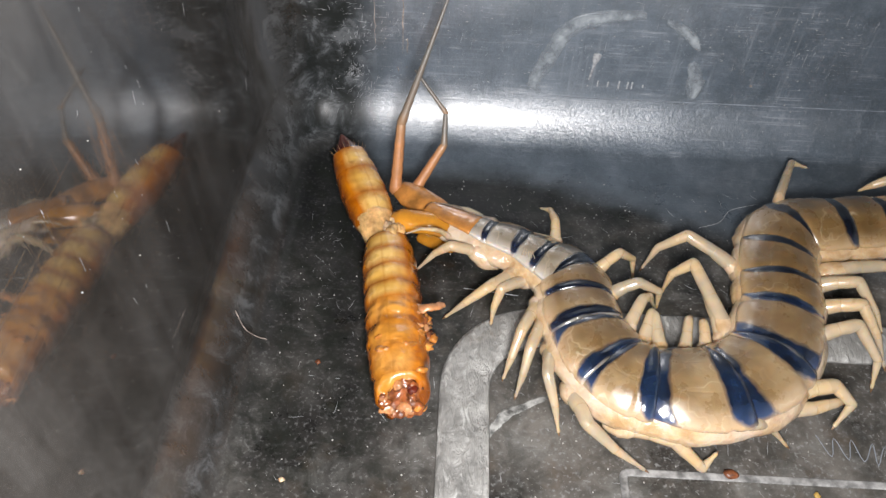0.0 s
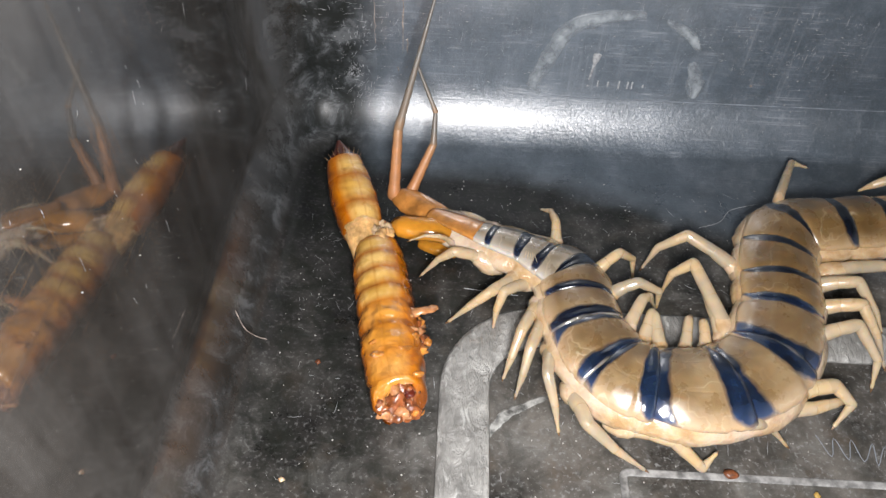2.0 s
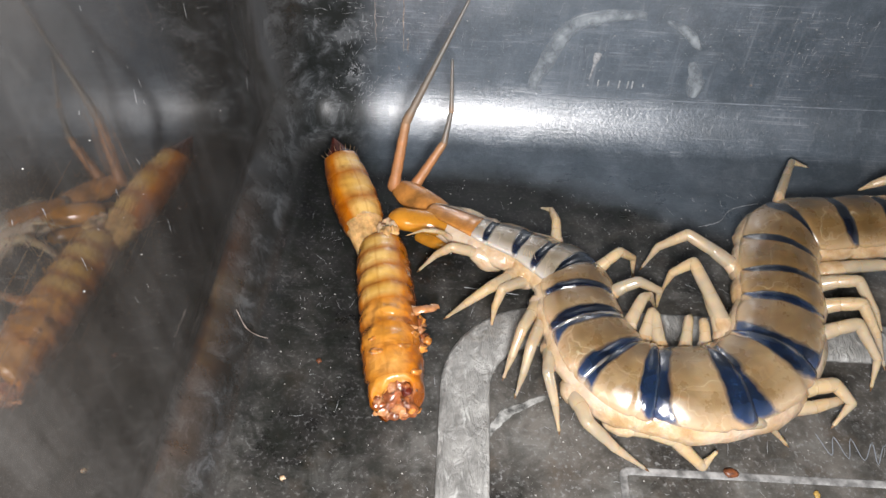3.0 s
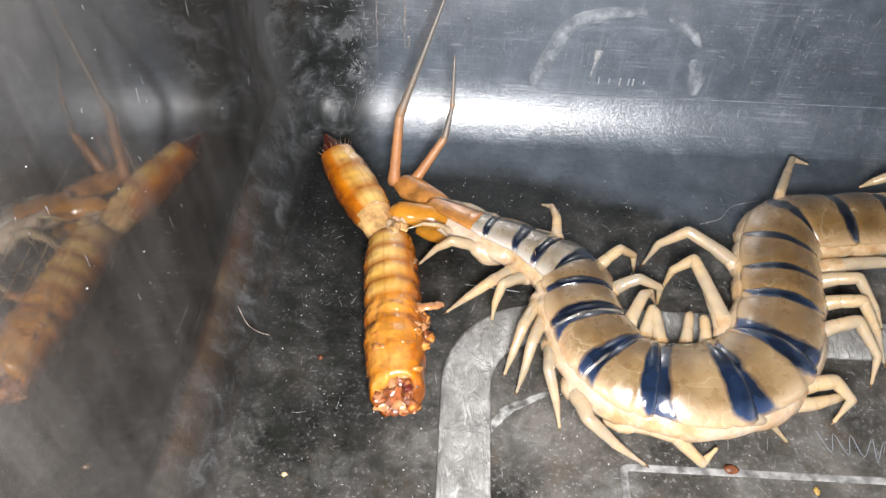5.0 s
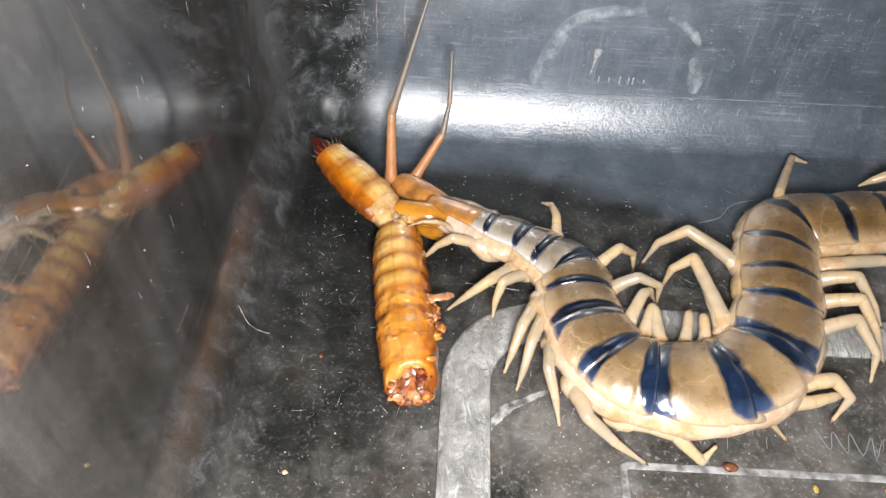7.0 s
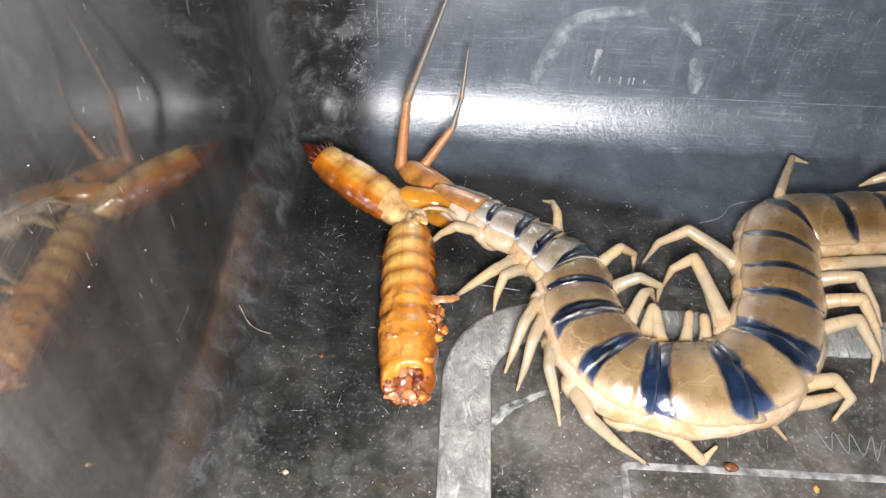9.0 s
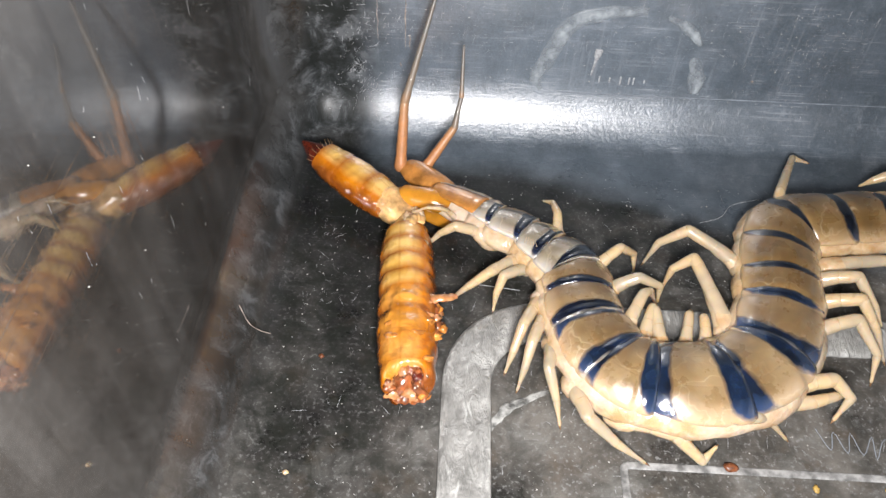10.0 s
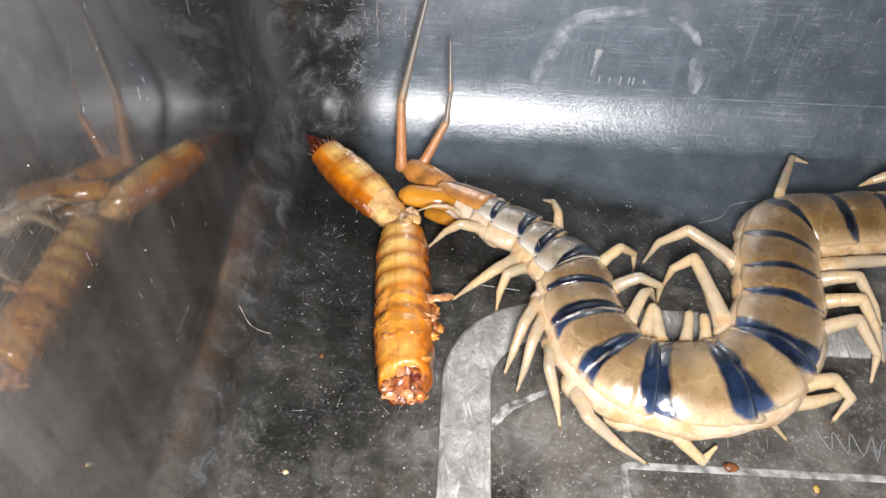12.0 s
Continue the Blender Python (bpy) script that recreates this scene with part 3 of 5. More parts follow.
part("base_ridge", in_box(ridge(bmesh.new(), corner_line(3.3, -10.9, 9.0, 96, -108), 5.6, 0.55)), frosted, box, "frosted grey moulded ridge in the floor")
part("inner_ridge", in_box(ridge(bmesh.new(), corner_line(19.6, -28.6, 0.6, 92, -104), 0.85, 0.10)), line_grey, box, "thin pale moulded line in the floor")


def wall_point(x, z, lift=0.0):
    return Vector((x, wall_y(z) - lift, z))


def emboss():
    """The raised outline moulded into the back wall, with a row of small marks inside."""
    for shape, w in ((((12.2, 7.6), (11.4, 9.0), (12.4, 11.5), (14.2, 16.4), (16.5, 18.6), (20.0, 19.8), (24.5, 20.3)), 1.5), (((27.5, 19.6), (30.5, 18.0), (32.6, 15.6)), 0.9), (((32.2, 13.6), (33.2, 11.0), (33.6, 8.2)), 1.5), (((12.2, 7.6), (20.0, 7.35), (30.0, 7.5), (40.0, 7.6), (52.0, 7.7), (64.0, 7.8)), 0.1)):
        line = spline([wall_point(x, z, -0.10 if w < 0.2 else -0.04) for x, z in shape], 5)
        n = len(line) - 1
        part("embossed_outline", in_box(sweep(line, [(w * (0.45 + 0.55 * math.sin(math.pi * k / n)), 0.2 if w < 0.2 else 0.1) for k in range(n + 1)], 10, up=Vector((0, -1, 0)), wob=0.2, uvs=True)), emboss_plastic if w < 0.2 else soft_mark, box, "faint raised outline moulded in the wall")
    pin = [wall_point(19.4 - 0.1 * k, 14.2 - 0.8 * k, 0.06) for k in range(6)]
    part("embossed_pin", in_box(sweep(pin, [(0.55, 0.2), (0.5, 0.2), (0.2, 0.12), (0.16, 0.1), (0.16, 0.1), (0.12, 0.08)], 8, up=Vector((0, -1, 0)))), scratch_white, box)
    for x, h in ((20.2, 0.9), (21.6, 0.7), (23.1, 1.1), (24.3, 1.0), (24.9, 1.0), (26.4, 0.4)):
        bar = [wall_point(x, 9.6 - h / 2, 0.05), wall_point(x, 9.6 + h / 2, 0.05)]
        part("embossed_mark", in_box(sweep(bar, [(0.13, 0.06)] * 2, 6, up=Vector((0, -1, 0)))), scratch_white, box)


emboss()


def stain(x, z0, z1, w, seed):
    """A dried run down the back wall."""
    line = [wall_point(x + 0.25 * noise.noise(Vector((k * 0.7, seed, 0))), z0 + (z1 - z0) * k / 12, -0.012) for k in range(13)]
    part("stain", in_box(sweep(line, [(w * (0.35 + 0.65 * abs(noise.noise(Vector((k * 0.9, 5, seed))))), 0.02) for k in range(13)], 8, up=Vector((0, -1, 0)))), stain_brown, box, "dried pinkish-brown run on the wall")


stain(-6.6, 23, 12, 0.14, 1)
stain(-6.0, 15, 10.5, 0.22, 2)
stain(-7.2, 12.5, 9.4, 0.25, 3)
stain(-10.3, 22, 14, 0.1, 4)
stain(41.0, 12.0, 9.5, 0.35, 6)


def scratches():
    """Loose scratches, scuffs and dust on the floor and the two near walls."""
    rng = random.Random(7)

    def stroke(bm, place, a, n, w, up, flat):
        """One sliver: place gives a point of the surface from two numbers."""
        dx, dy = math.cos(a) * n / 2, math.sin(a) * n / 2
        b = rng.uniform(-0.1, 0.1)
        u, v = flat
        sweep([place(u - dx, v - dy), place(u - dy * b, v + dx * b), place(u + dx, v + dy)], [(w * 0.3, 0.008), (w, 0.012), (w * 0.3, 0.008)], 6, False, bm, up=up)

    def on_floor(x, y):
        return Vector((x, y, 0.0))

    up, out = Vector((0, 0, 1)), Vector((0, -1, 0))
    bm = bmesh.new()
    for _ in range(320):
        stroke(bm, on_floor, rng.choice((0.1, 1.2, 1.5, 2.1, 2.6)) + rng.gauss(0, 0.3), rng.choice((0.3, 0.5, 0.8, 1.6)), rng.uniform(0.012, 0.035), up, (rng.uniform(-18, 55), rng.uniform(-42, 17)))
    # places that were rubbed more: x, y, direction, how many
    for x, y, a, n in ((-14.2, -1.0, 1.9, 3), (-16.0, 1.5, 1.3, 4), (-17.0, -3.0, 1.45, 8), (-14.2, -4.6, 2.7, 9), (-14.5, 2.5, 0.8, 10), (-15.5, -8.5, 1.9, 8), (-14.5, -9.0, 0.6, 6), (44.0, 12.0, 2.2, 6), (50.0, 10.0, 2.3, 5), (20.0, -33.0, 1.0, 5)):
        for _ in range(n):
            stroke(bm, on_floor, a + rng.gauss(0, 0.2), rng.uniform(0.2, 0.9), rng.uniform(0.008, 0.022), up, (x + rng.gauss(0, 1.0), y + rng.gauss(0, 1.0)))
    tagged(part("scratches", in_box(bm), scratch_white, box, "fine pale scratches"), kind="stuff")
    bm = bmesh.new()
    for _ in range(1000):
        a = 1.55 + rng.gauss(0, 0.15) if rng.random() < 0.55 else rng.gauss(0.03, 0.15)
        stroke(bm, wall_point, a, rng.choice((0.12, 0.2, 0.3, 0.5, 0.9, 1.6)), rng.uniform(0.008, 0.03), out, (rng.uniform(-20, 54), rng.uniform(3, 22)))
    for x, z, a, n, spread in ((-12.8, 14.5, 1.3, 26, 1.3), (-12.2, 6.6, 1.0, 22, 1.1), (-9.0, 18.0, 1.4, 18, 2.0), (-8.5, 10.5, 0.4, 16, 1.5), (-13.6, 9.8, 1.0, 34, 0.9), (-12.9, 10.4, 2.0, 18, 0.6), (-22.0, 14.0, 0.9, 8, 0.9), (-6.6, 15.5, 1.57, 6, 0.7), (44.5, 15.0, 1.4, 6, 1.5), (49.0, 13.0, 1.5, 6, 1.2)):
        for _ in range(n):
            stroke(bm, wall_point, a + rng.gauss(0, 0.3), rng.uniform(0.25, 0.9), rng.uniform(0.015, 0.05), out, (x + rng.gauss(0, spread), z + rng.gauss(0, spread)))

    def on_corner(a, z):
        """The upright rounded corner: a runs along its curve from the back wall."""
        w, r = a / CORNER, CORNER - 0.01
        x = X0 + CORNER - r * math.sin(w)
        return Vector((x - LEAN * (z - FILLET) * (X1 - x) / (X1 - X0), Y1 - CORNER + r * math.cos(w), z))

    def on_side(y, z):
        return Vector((X0 - SKEW * y - (z - FILLET) * (DRAFT + LEAN) + 0.005, y, z))

    for a0, z, a, n, spread in ((8.0, 16.0, 2.2, 26, 1.6), (6.0, 20.0, 2.3, 18, 1.8), (8.5, 11.0, 1.9, 20, 1.2), (4.0, 13.0, 1.2, 24, 2.0), (11.0, 18.0, 1.6, 14, 2.0), (3.0, 18.0, 0.5, 14, 1.6)):
        for _ in range(n):
            place = (min(14.0, max(0.3, a0 + rng.gauss(0, spread))), max(9.0, z + rng.gauss(0, spread * 1.3)))
            stroke(bm, on_corner, a + rng.gauss(0, 0.3), rng.uniform(0.3, 1.3), rng.uniform(0.012, 0.04), Vector((1, -1, 0)), place)
    for _ in range(32):
        stroke(bm, on_side, 1.57 + rng.gauss(0, 0.25), rng.choice((0.2, 0.4, 0.8, 1.4)), rng.uniform(0.003, 0.010), Vector((1, 0, 0)), (rng.uniform(-34, 14), rng.uniform(10, 46)))
    tagged(part("wall_scuff", in_box(bm), scratch_white, box, "pale upright and level scuffs"), kind="stuff")
    bm = bmesh.new()
    for i in range(1500):
        where = rng.random()
        s = rng.choice((0.025, 0.03, 0.04, 0.05, 0.07, 0.1))
        if where < 0.72:
            c = (rng.uniform(-18, 55), rng.uniform(-44, 17), s * 0.3)
        elif where < 0.985:
            z = rng.uniform(7, 22)
            c = (rng.uniform(-16, 52), wall_y(z) - s * 0.2, z)
        else:
            z, y = rng.uniform(8, 40), rng.uniform(-40, 12)
            c = (X0 - SKEW * y - (z - FILLET) * (DRAFT + LEAN) + s * 0.2, y, z)
        blob(bm, c, (s, s * rng.uniform(0.5, 1.3), s * 0.6), i, 0.4, 1)
    tagged(mesh_object("dust", in_box(bm), dust_white), "white dust specks on the plastic", "dust", kind="stuff")
    bpy.data.objects["dust"].location = box.location


scratches()


def floor_line(name, pts, width, material, label="", height=0.03):
    line = spline([(x, y, 0.0) for x, y in pts], 4)
    return part(name, in_box(sweep(line, [(width, height)] * len(line), 6)), material, box, label)


# raised zigzag, like embossed lettering
floor_line("zigzag_mark", ((40.8, -23.2), (41.8, -25.6), (42.6, -23.4), (43.5, -25.9), (44.4, -23.5), (45.1, -26.0), (46.6, -23.8), (46.4, -26.4), (48.0, -24.0), (49.5, -26.6)), 0.05, emboss_plastic, "raised zigzag mark in the floor")
line = spline([(5.8, -25.6, 0.0), (6.8, -23.8, 0.0), (8.8, -22.0, 0.0), (12.4, -20.3, 0.0)], 6)
part("pale_smear", in_box(sweep(line, [(0.62 * math.sin(math.pi * (k + 0.6) / 19.5) ** 0.7, 0.008) for k in range(19)], 10, False, wob=0.8)), smear_grey, box, "pale curved smear")
floor_line("floor_scratch", ((3.0, -5.6), (6.0, -5.9), (9.5, -6.3)), 0.06, scratch_white)


def fibre(name, pts, r, material, label):
    line = spline(pts, 6)
    tagged(mesh_object(name, sweep(line, [(r, r)] * len(line), 6), material), label, "fibre")


fibre("fibre", ((33.7, 6.8, 0.09), (36.6, 8.0, 0.12), (38.6, 10.4, 0.12), (42.3, 11.8, 0.09)), 0.035, scratch_white, "pale thin curled fibre on the plastic floor")
fibre("hair", ((-21.9, -14.9, 5.4), (-20.85, -16.1, 3.95), (-19.85, -16.0, 2.45), (-18.95, -15.4, 1.1)), 0.05, stain_brown, "short amber hair lying by the wall")


def grain(name, place, size, material, label, seed):
    bm = blob(bmesh.new(), (0, 0, size[2] * 0.8), size, seed, 0.5, 2)
    ob = tagged(mesh_object(name, bm, material), label, "crumb", "crumbs on the floor")
    ob.location = Vector((*place, 0)) * MM


grain("crumb", (30.6, -28.3), (0.85, 0.5, 0.3), grit_brown, "red-brown flat crumb on the thin moulded line", 1)
grain("crumb", (38.9, -30.2), (0.3, 0.4, 0.25), grit_yellow, "yellow crumb on the plastic floor", 2)
grain("crumb", (46.2, -30.0), (0.25, 0.3, 0.2), grit_yellow, "yellow crumb on the plastic floor", 3)
grain("crumb", (-14.6, -31.4), (0.34, 0.25, 0.16), wet_tissue, "white crumb on the plastic floor", 4)
grain("crumb", (-13.0, -17.4), (0.3, 0.3, 0.2), grit_brown, "small brown crumb on the plastic floor", 6)

# ---------------------------------------------------------------- the centipede
HOME = Vector((25.0, -12.0, 0.0))
NECK = Vector((-21.67, 11.81, 5.00))
centipede = thing("centipede", HOME, "banded tan centipede with dark blue stripes and cream legs, eating", "centipede")
# where the plates meet: x, y, half width, from the neck to the tail
SPINE = [Vector(p) for p in ((-1.8, 3.0, 2.2), (3.8, -0.1, 3.0), (5.7, -1.1, 3.1), (9.5, -2.8, 3.4), (12.1, -4.6, 3.8), (14.9, -6.9, 4.2), (15.5, -10.0, 4.4), (16.1, -14.0, 4.7), (18.2, -18.8, 5.0), (21.8, -21.3, 5.2), (29.6, -21.5, 5.2), (35.4, -17.6, 5.1), (38.3, -10.8, 5.0), (39.2, -6.6, 5.0), (40.1, -1.9, 4.9), (42.7, 2.3, 4.8), (48.9, 3.5, 4.7), (54.7, 4.4, 4.6), (60.6, 5.0, 4.5), (66.0, 5.0, 4.4), (71.1, 4.6, 4.3))]
MIDDLE = 4.4
MOVERS = []                                            # parts of the neck, with how far they follow it


def body_line():
    """Points along the back, eight to a plate, relative to the body's base."""
    return spline([(p.x - HOME.x, p.y - HOME.y, p.z) for p in SPINE], 8)


LINE = body_line()


def station(i):
    """Centre, half width, and the axes along and across the body at step i."""
    n = len(LINE) - 1
    i = min(max(i, 0), n)
    p = LINE[i]
    d = LINE[min(i + 1, n)] - LINE[max(i - 1, 0)]
    t = Vector((d.x, d.y, 0)).normalized()
    roll = radians(33) * max(0.0, 1 - i / 50)           # the neck lies over on its far side
    s = Vector((-t.y, t.x, 0))
    return Vector((p.x, p.y, MIDDLE)), p.z, t, s * math.cos(roll) - Vector((0, 0, math.sin(roll)))


STEP = {8: 0.10, 9: 0.26, 10: 0.16}


def tergite(i):
    """One arched back plate, from step 8 i to 8 (i + 1), a little flared over the next; it has thickness."""
    bm = bmesh.new()
    layer = bm.loops.layers.uv.new("UVMap")
    rings, across, steps = [], 27, 22
    for k in range(steps + 1):
        u = k / steps
        f = 8 * i - 1 + 10 * u
        a, b = station(math.floor(f)), station(math.floor(f) + 1)
        q = f - math.floor(f)
        c, w, t, s = (x + (y - x) * q for x, y in zip(a, b))
        lift = 0.94 + 0.10 * math.sin(math.pi * min(1, u * 1.05) ** 0.8) + 0.05 * u
        lift += STEP.get(i, 0.08) * (u - 0.5)                      # the hind edge rides over the next plate
        lift -= 0.05 * max(0.0, (u - 0.95) / 0.05) ** 2
        lift -= 0.13 * max(0.0, 1 - u / 0.25) ** 1.5
        lift -= (0.055 if 7 <= i <= 11 else 0.028) * math.exp(-((u - 0.82) / 0.025) ** 2)     # a crease across the dark band
        lift -= 0.010 * math.exp(-((u - 0.45) / 0.10) ** 2)
        high = t.cross(s)
        high = high if high.z > 0 else -high
        top, under = [], []
        for j in range(across):
            v = j / (across - 1)
            a = radians(-72 + 144 * v)
            flat = 0.60 + 0.05 * math.cos(2 * a)
            y, z = math.sin(a) * w * lift, math.cos(a) * w * flat * lift
            dent = 1 - 0.012 * math.exp(-((abs(v - 0.5) - 0.15) / 0.045) ** 2)
            dent += 0.026 * noise.noise(Vector((c.x * 0.55 + y * 0.4, c.y * 0.55, y * 0.7 + i)))
            tuck = 1 - 0.09 * max(0.0, (abs(v - 0.5) - 0.42) / 0.08) ** 1.5     # the side rim sinks into the skin
            y, z = y * dent * tuck, z * dent * tuck
            top.append(bm.verts.new(c + s * y + high * z))
            under.append(bm.verts.new(c + s * y * 0.94 + high * (z * 0.94 - 0.06)))
        rings.append((top, under, u))
    for (ta, ua, u0), (tb, ub, u1) in zip(rings, rings[1:]):
        for j in range(across - 1):
            v0, v1 = j / (across - 1), (j + 1) / (across - 1)
            for quad in ((ta[j], tb[j], tb[j + 1], ta[j + 1]), (ua[j + 1], ub[j + 1], ub[j], ua[j])):
                face = bm.faces.new(quad)
                order = ((u0, v0), (u1, v0), (u1, v1), (u0, v1)) if quad[0] is ta[j] else ((u0, v1), (u1, v1), (u1, v0), (u0, v0))
                for loop, uv in zip(face.loops, order):
                    loop[layer].uv = uv
        for j in (0, across - 1):
            bm.faces.new((ta[j], ua[j], ub[j], tb[j]))
    for top, under, _ in (rings[0], rings[-1]):
        for j in range(across - 1):
            bm.faces.new((top[j], top[j + 1], under[j + 1], under[j]))
    return bm


def flank(i):
    """The soft pale body under one plate, with a swelling at each side where the leg sits."""
    pts, sizes = [], []
    for k in range(-1, 10, 1):
        c, w, t, s = station(8 * i + k)
        u = k / 8
        f = 0.95 + 0.08 * math.sin(math.pi * max(0, min(1, u)))
        pts.append(c - Vector((0, 0, 0.2)))
        sizes.append((w * f * 1.05, w * 0.54 * f))
    return sweep(pts, sizes, 24, False, wob=0.05)


SWAY_OF_PLATE = {0: 1.0, 1: 0.85, 2: 0.68, 3: 0.42, 4: 0.16}


def build_body():
    count = len(SPINE) - 1
    for i in range(count):
        plate = part("tergite", tergite(i), head_orange if i == 0 else tergite_neck if i < 5 else tergite_wide if 7 <= i <= 11 else tergite_rear if i > 11 else tergite_shell, centipede, "orange collar plate" if i == 0 else "")
        side = part("flank", flank(i), side_membrane, centipede, "pale wrinkled side skin")
        if i in SWAY_OF_PLATE:
            MOVERS.extend(((plate, SWAY_OF_PLATE[i]), (side, SWAY_OF_PLATE[i])))


build_body()


def leg(hip, knee, ankle, tip, r=1.0, sway=0.0, coxa=1.5):
    """A jointed leg: thigh, shin and foot that narrow towards a dark claw."""
    hip, knee, ankle, tip = (Vector(p) for p in (hip, knee, ankle, tip))
    r = r * 0.73
    half = hip.lerp(knee, 0.52) + Vector((0, 0, 0.25))

    def article(name, a, b, r0, r1, parent, swell=1.06):
        """One horny tube of the leg, fuller near its far joint."""
        sizes = [(r * q,) * 2 for q in (r0 * 0.98, r0 * 1.0, (r0 + r1) / 2 * swell, r1 * swell, r1 * 1.03, r1 * 0.97)]
        return part(name, sweep([a.lerp(b, q) for q in (0, 0.12, 0.45, 0.76, 0.92, 1)], sizes, 12, wob=0.05), leg_cream, parent)

    def joint(a, b, q, parent):
        """The thin amber seam where two tubes meet."""
        way = (b - a).normalized() * 0.04
        part("joint", sweep([a - way, a, a + way], [(r * q * 0.96,) * 2, (r * q * 1.03,) * 2, (r * q * 0.96,) * 2], 12, False), joint_amber, parent)

    thigh = article("leg", hip, half, 1.12, 0.98, centipede, 1.08)
    article("femur", half, knee, 0.96, 0.86, thigh)
    article("shin", knee, ankle, 0.84, 0.62, thigh)
    end = ankle.lerp(tip, 0.84)
    article("foot", ankle, end, 0.56, 0.26, thigh, 1.0)
    part("coxa", sweep([hip.lerp(half, q) for q in (-0.5, -0.1, 0.25, 0.5)], [(r * coxa * q, r * coxa * q * 0.9) for q in (0.85, 1.0, 0.95, 0.7)], 14, wob=0.12), side_membrane, thigh, "pale swollen root of the leg")
    joint(half, knee, 0.95, thigh)
    joint(knee, ankle, 0.83, thigh)
    joint(ankle, end, 0.60, thigh)
    part("claw", sweep([end, end.lerp(tip, 0.5), tip], [(r * 0.20,) * 2, (r * 0.13,) * 2, (r * 0.04,) * 2], 8), claw_dark, thigh, "dark pointed claw")
    if sway:
        MOVERS.append((thigh, sway))


leg((-24.4, 10.4, 5.0), (-25.9, 9.1, 7.4), (-27.5, 9.3, 7.2), (-29.6, 9.6, 5.8), r=.42, sway=1)
leg((-19.7, 8.9, 3.5), (-24.0, 8.4, 5.5), (-25.8, 8.4, 4.0), (-28.0, 7.7, 1.5), r=.95, sway=.9, coxa=2.6)
leg((-16.3, 6.0, 3.5), (-19.8, 2.5, 5.0), (-22.0, 1.8, 3.2), (-24.5, 1.5, 0.3), r=1., sway=.6, coxa=1.9)
leg((-15.0, 5.2, 3.5), (-18.0, 2.6, 5.0), (-18.7, 1.5, 3.0), (-18.9, 0.7, 0.3), r=.95, sway=.45)
leg((-13.6, 1.9, 3.5), (-15.8, -3.0, 5.0), (-16.8, -5.4, 3.0), (-17.6, -6.8, 0.3), r=1., sway=0)
leg((-13.1, -0.3, 3.5), (-14.9, -5.2, 5.0), (-15.6, -7.5, 3.0), (-16.3, -9.0, 0.3), r=1., sway=0)
leg((-12.7, -4.5, 3.5), (-13.3, -8.6, 5.0), (-12.4, -11.1, 3.0), (-11.7, -13.1, 0.3), r=1., sway=0)
leg((-10.6, -9.9, 3.5), (-9.5, -13.9, 4.5), (-6.5, -15.5, 2.5), (-2.8, -16.7, 0.3), r=1.15, sway=0)
leg((-5.5, -13.0, 3.0), (-0.7, -14.7, 3.5), (2.5, -16.2, 1.0), (4.1, -14.8, 2.0), r=1.2, sway=0)
leg((0.9, -13.4, 3.4), (7.2, -13.4, 5.4), (8.8, -12.9, 4.4), (12.3, -13.2, 0.4), r=1.05, sway=0, coxa=1.1)
leg((12.3, -8.8, 4.0), (16.7, -8.1, 5.0), (18.7, -9.4, 3.6), (16.5, -11.6, 2.0), r=1.2, sway=0)
leg((10.3, -10.8, 3.2), (14.2, -10.4, 4.0), (16.7, -9.6, 4.0), (20.8, -7.1, 1.0), r=1.15, sway=0)
leg((16.8, -1.2, 4.0), (21.1, -0.7, 6.0), (23.4, -3.5, 3.5), (23.3, -5.6, 0.3), r=1.1, sway=0)
leg((17.9, 2.9, 4.0), (22.5, 2.2, 6.0), (24.4, -0.3, 3.5), (25.9, -2.7, 0.3), r=1.1, sway=0)
leg((18.8, 6.3, 4.0), (23.1, 5.6, 6.0), (25.3, 3.1, 3.5), (26.5, 1.7, 1.5), r=1.1, sway=0)
leg((21.5, 8.8, 4.0), (27.7, 9.2, 5.0), (32.2, 9.4, 3.5), (37.0, 8.8, 0.3), r=1.1, sway=0)
leg((-19.3, 13.6, 4.0), (-21.9, 14.8, 5.0), (-23.1, 15.7, 4.5), (-24.2, 16.0, 4.0), r=.7, sway=.8)
leg((-11.3, 10.9, 4.0), (-11.3, 13.3, 5.5), (-11.7, 15.6, 5.0), (-12.9, 16.9, 4.0), r=.85, sway=.2)
leg((-7.2, 6.2, 4.0), (-4.2, 8.1, 6.0), (-2.1, 9.1, 4.0), (-1.4, 8.7, 0.5), r=.95, sway=0)
leg((-5.5, 3.3, 4.0), (-2.5, 3.7, 6.0), (0.4, 4.2, 4.0), (0.8, 4.2, 0.6), r=1., sway=0)
leg((-4.2, -1.8, 4.0), (-2.2, 1.7, 5.5), (-1.2, 2.6, 5.0), (0.4, 3.6, 1.5), r=1., sway=0)
leg((-2.4, -2.9, 3.5), (-1.3, 0.1, 5.0), (-0.7, 1.2, 4.0), (0.1, 1.9, 1.5), r=.95, sway=0)
leg((-0.6, -3.7, 3.5), (-1.0, -0.2, 5.0), (-0.8, 1.1, 4.0), (-0.5, 1.9, 1.5), r=.95, sway=0)
leg((2.1, -3.7, 3.5), (2.9, -0.2, 4.5), (3.3, 0.6, 4.0), (4.5, 2.1, 1.0), r=.85, sway=0)
leg((4.5, -3.3, 3.5), (4.5, -0.5, 4.5), (4.7, 0.2, 4.0), (5.6, 1.7, 1.0), r=.85, sway=0)
leg((10.5, 7.9, 4.0), (4.2, 11.1, 6.5), (1.2, 11.1, 4.0), (-0.3, 10.4, 0.4), r=1.1, sway=0)
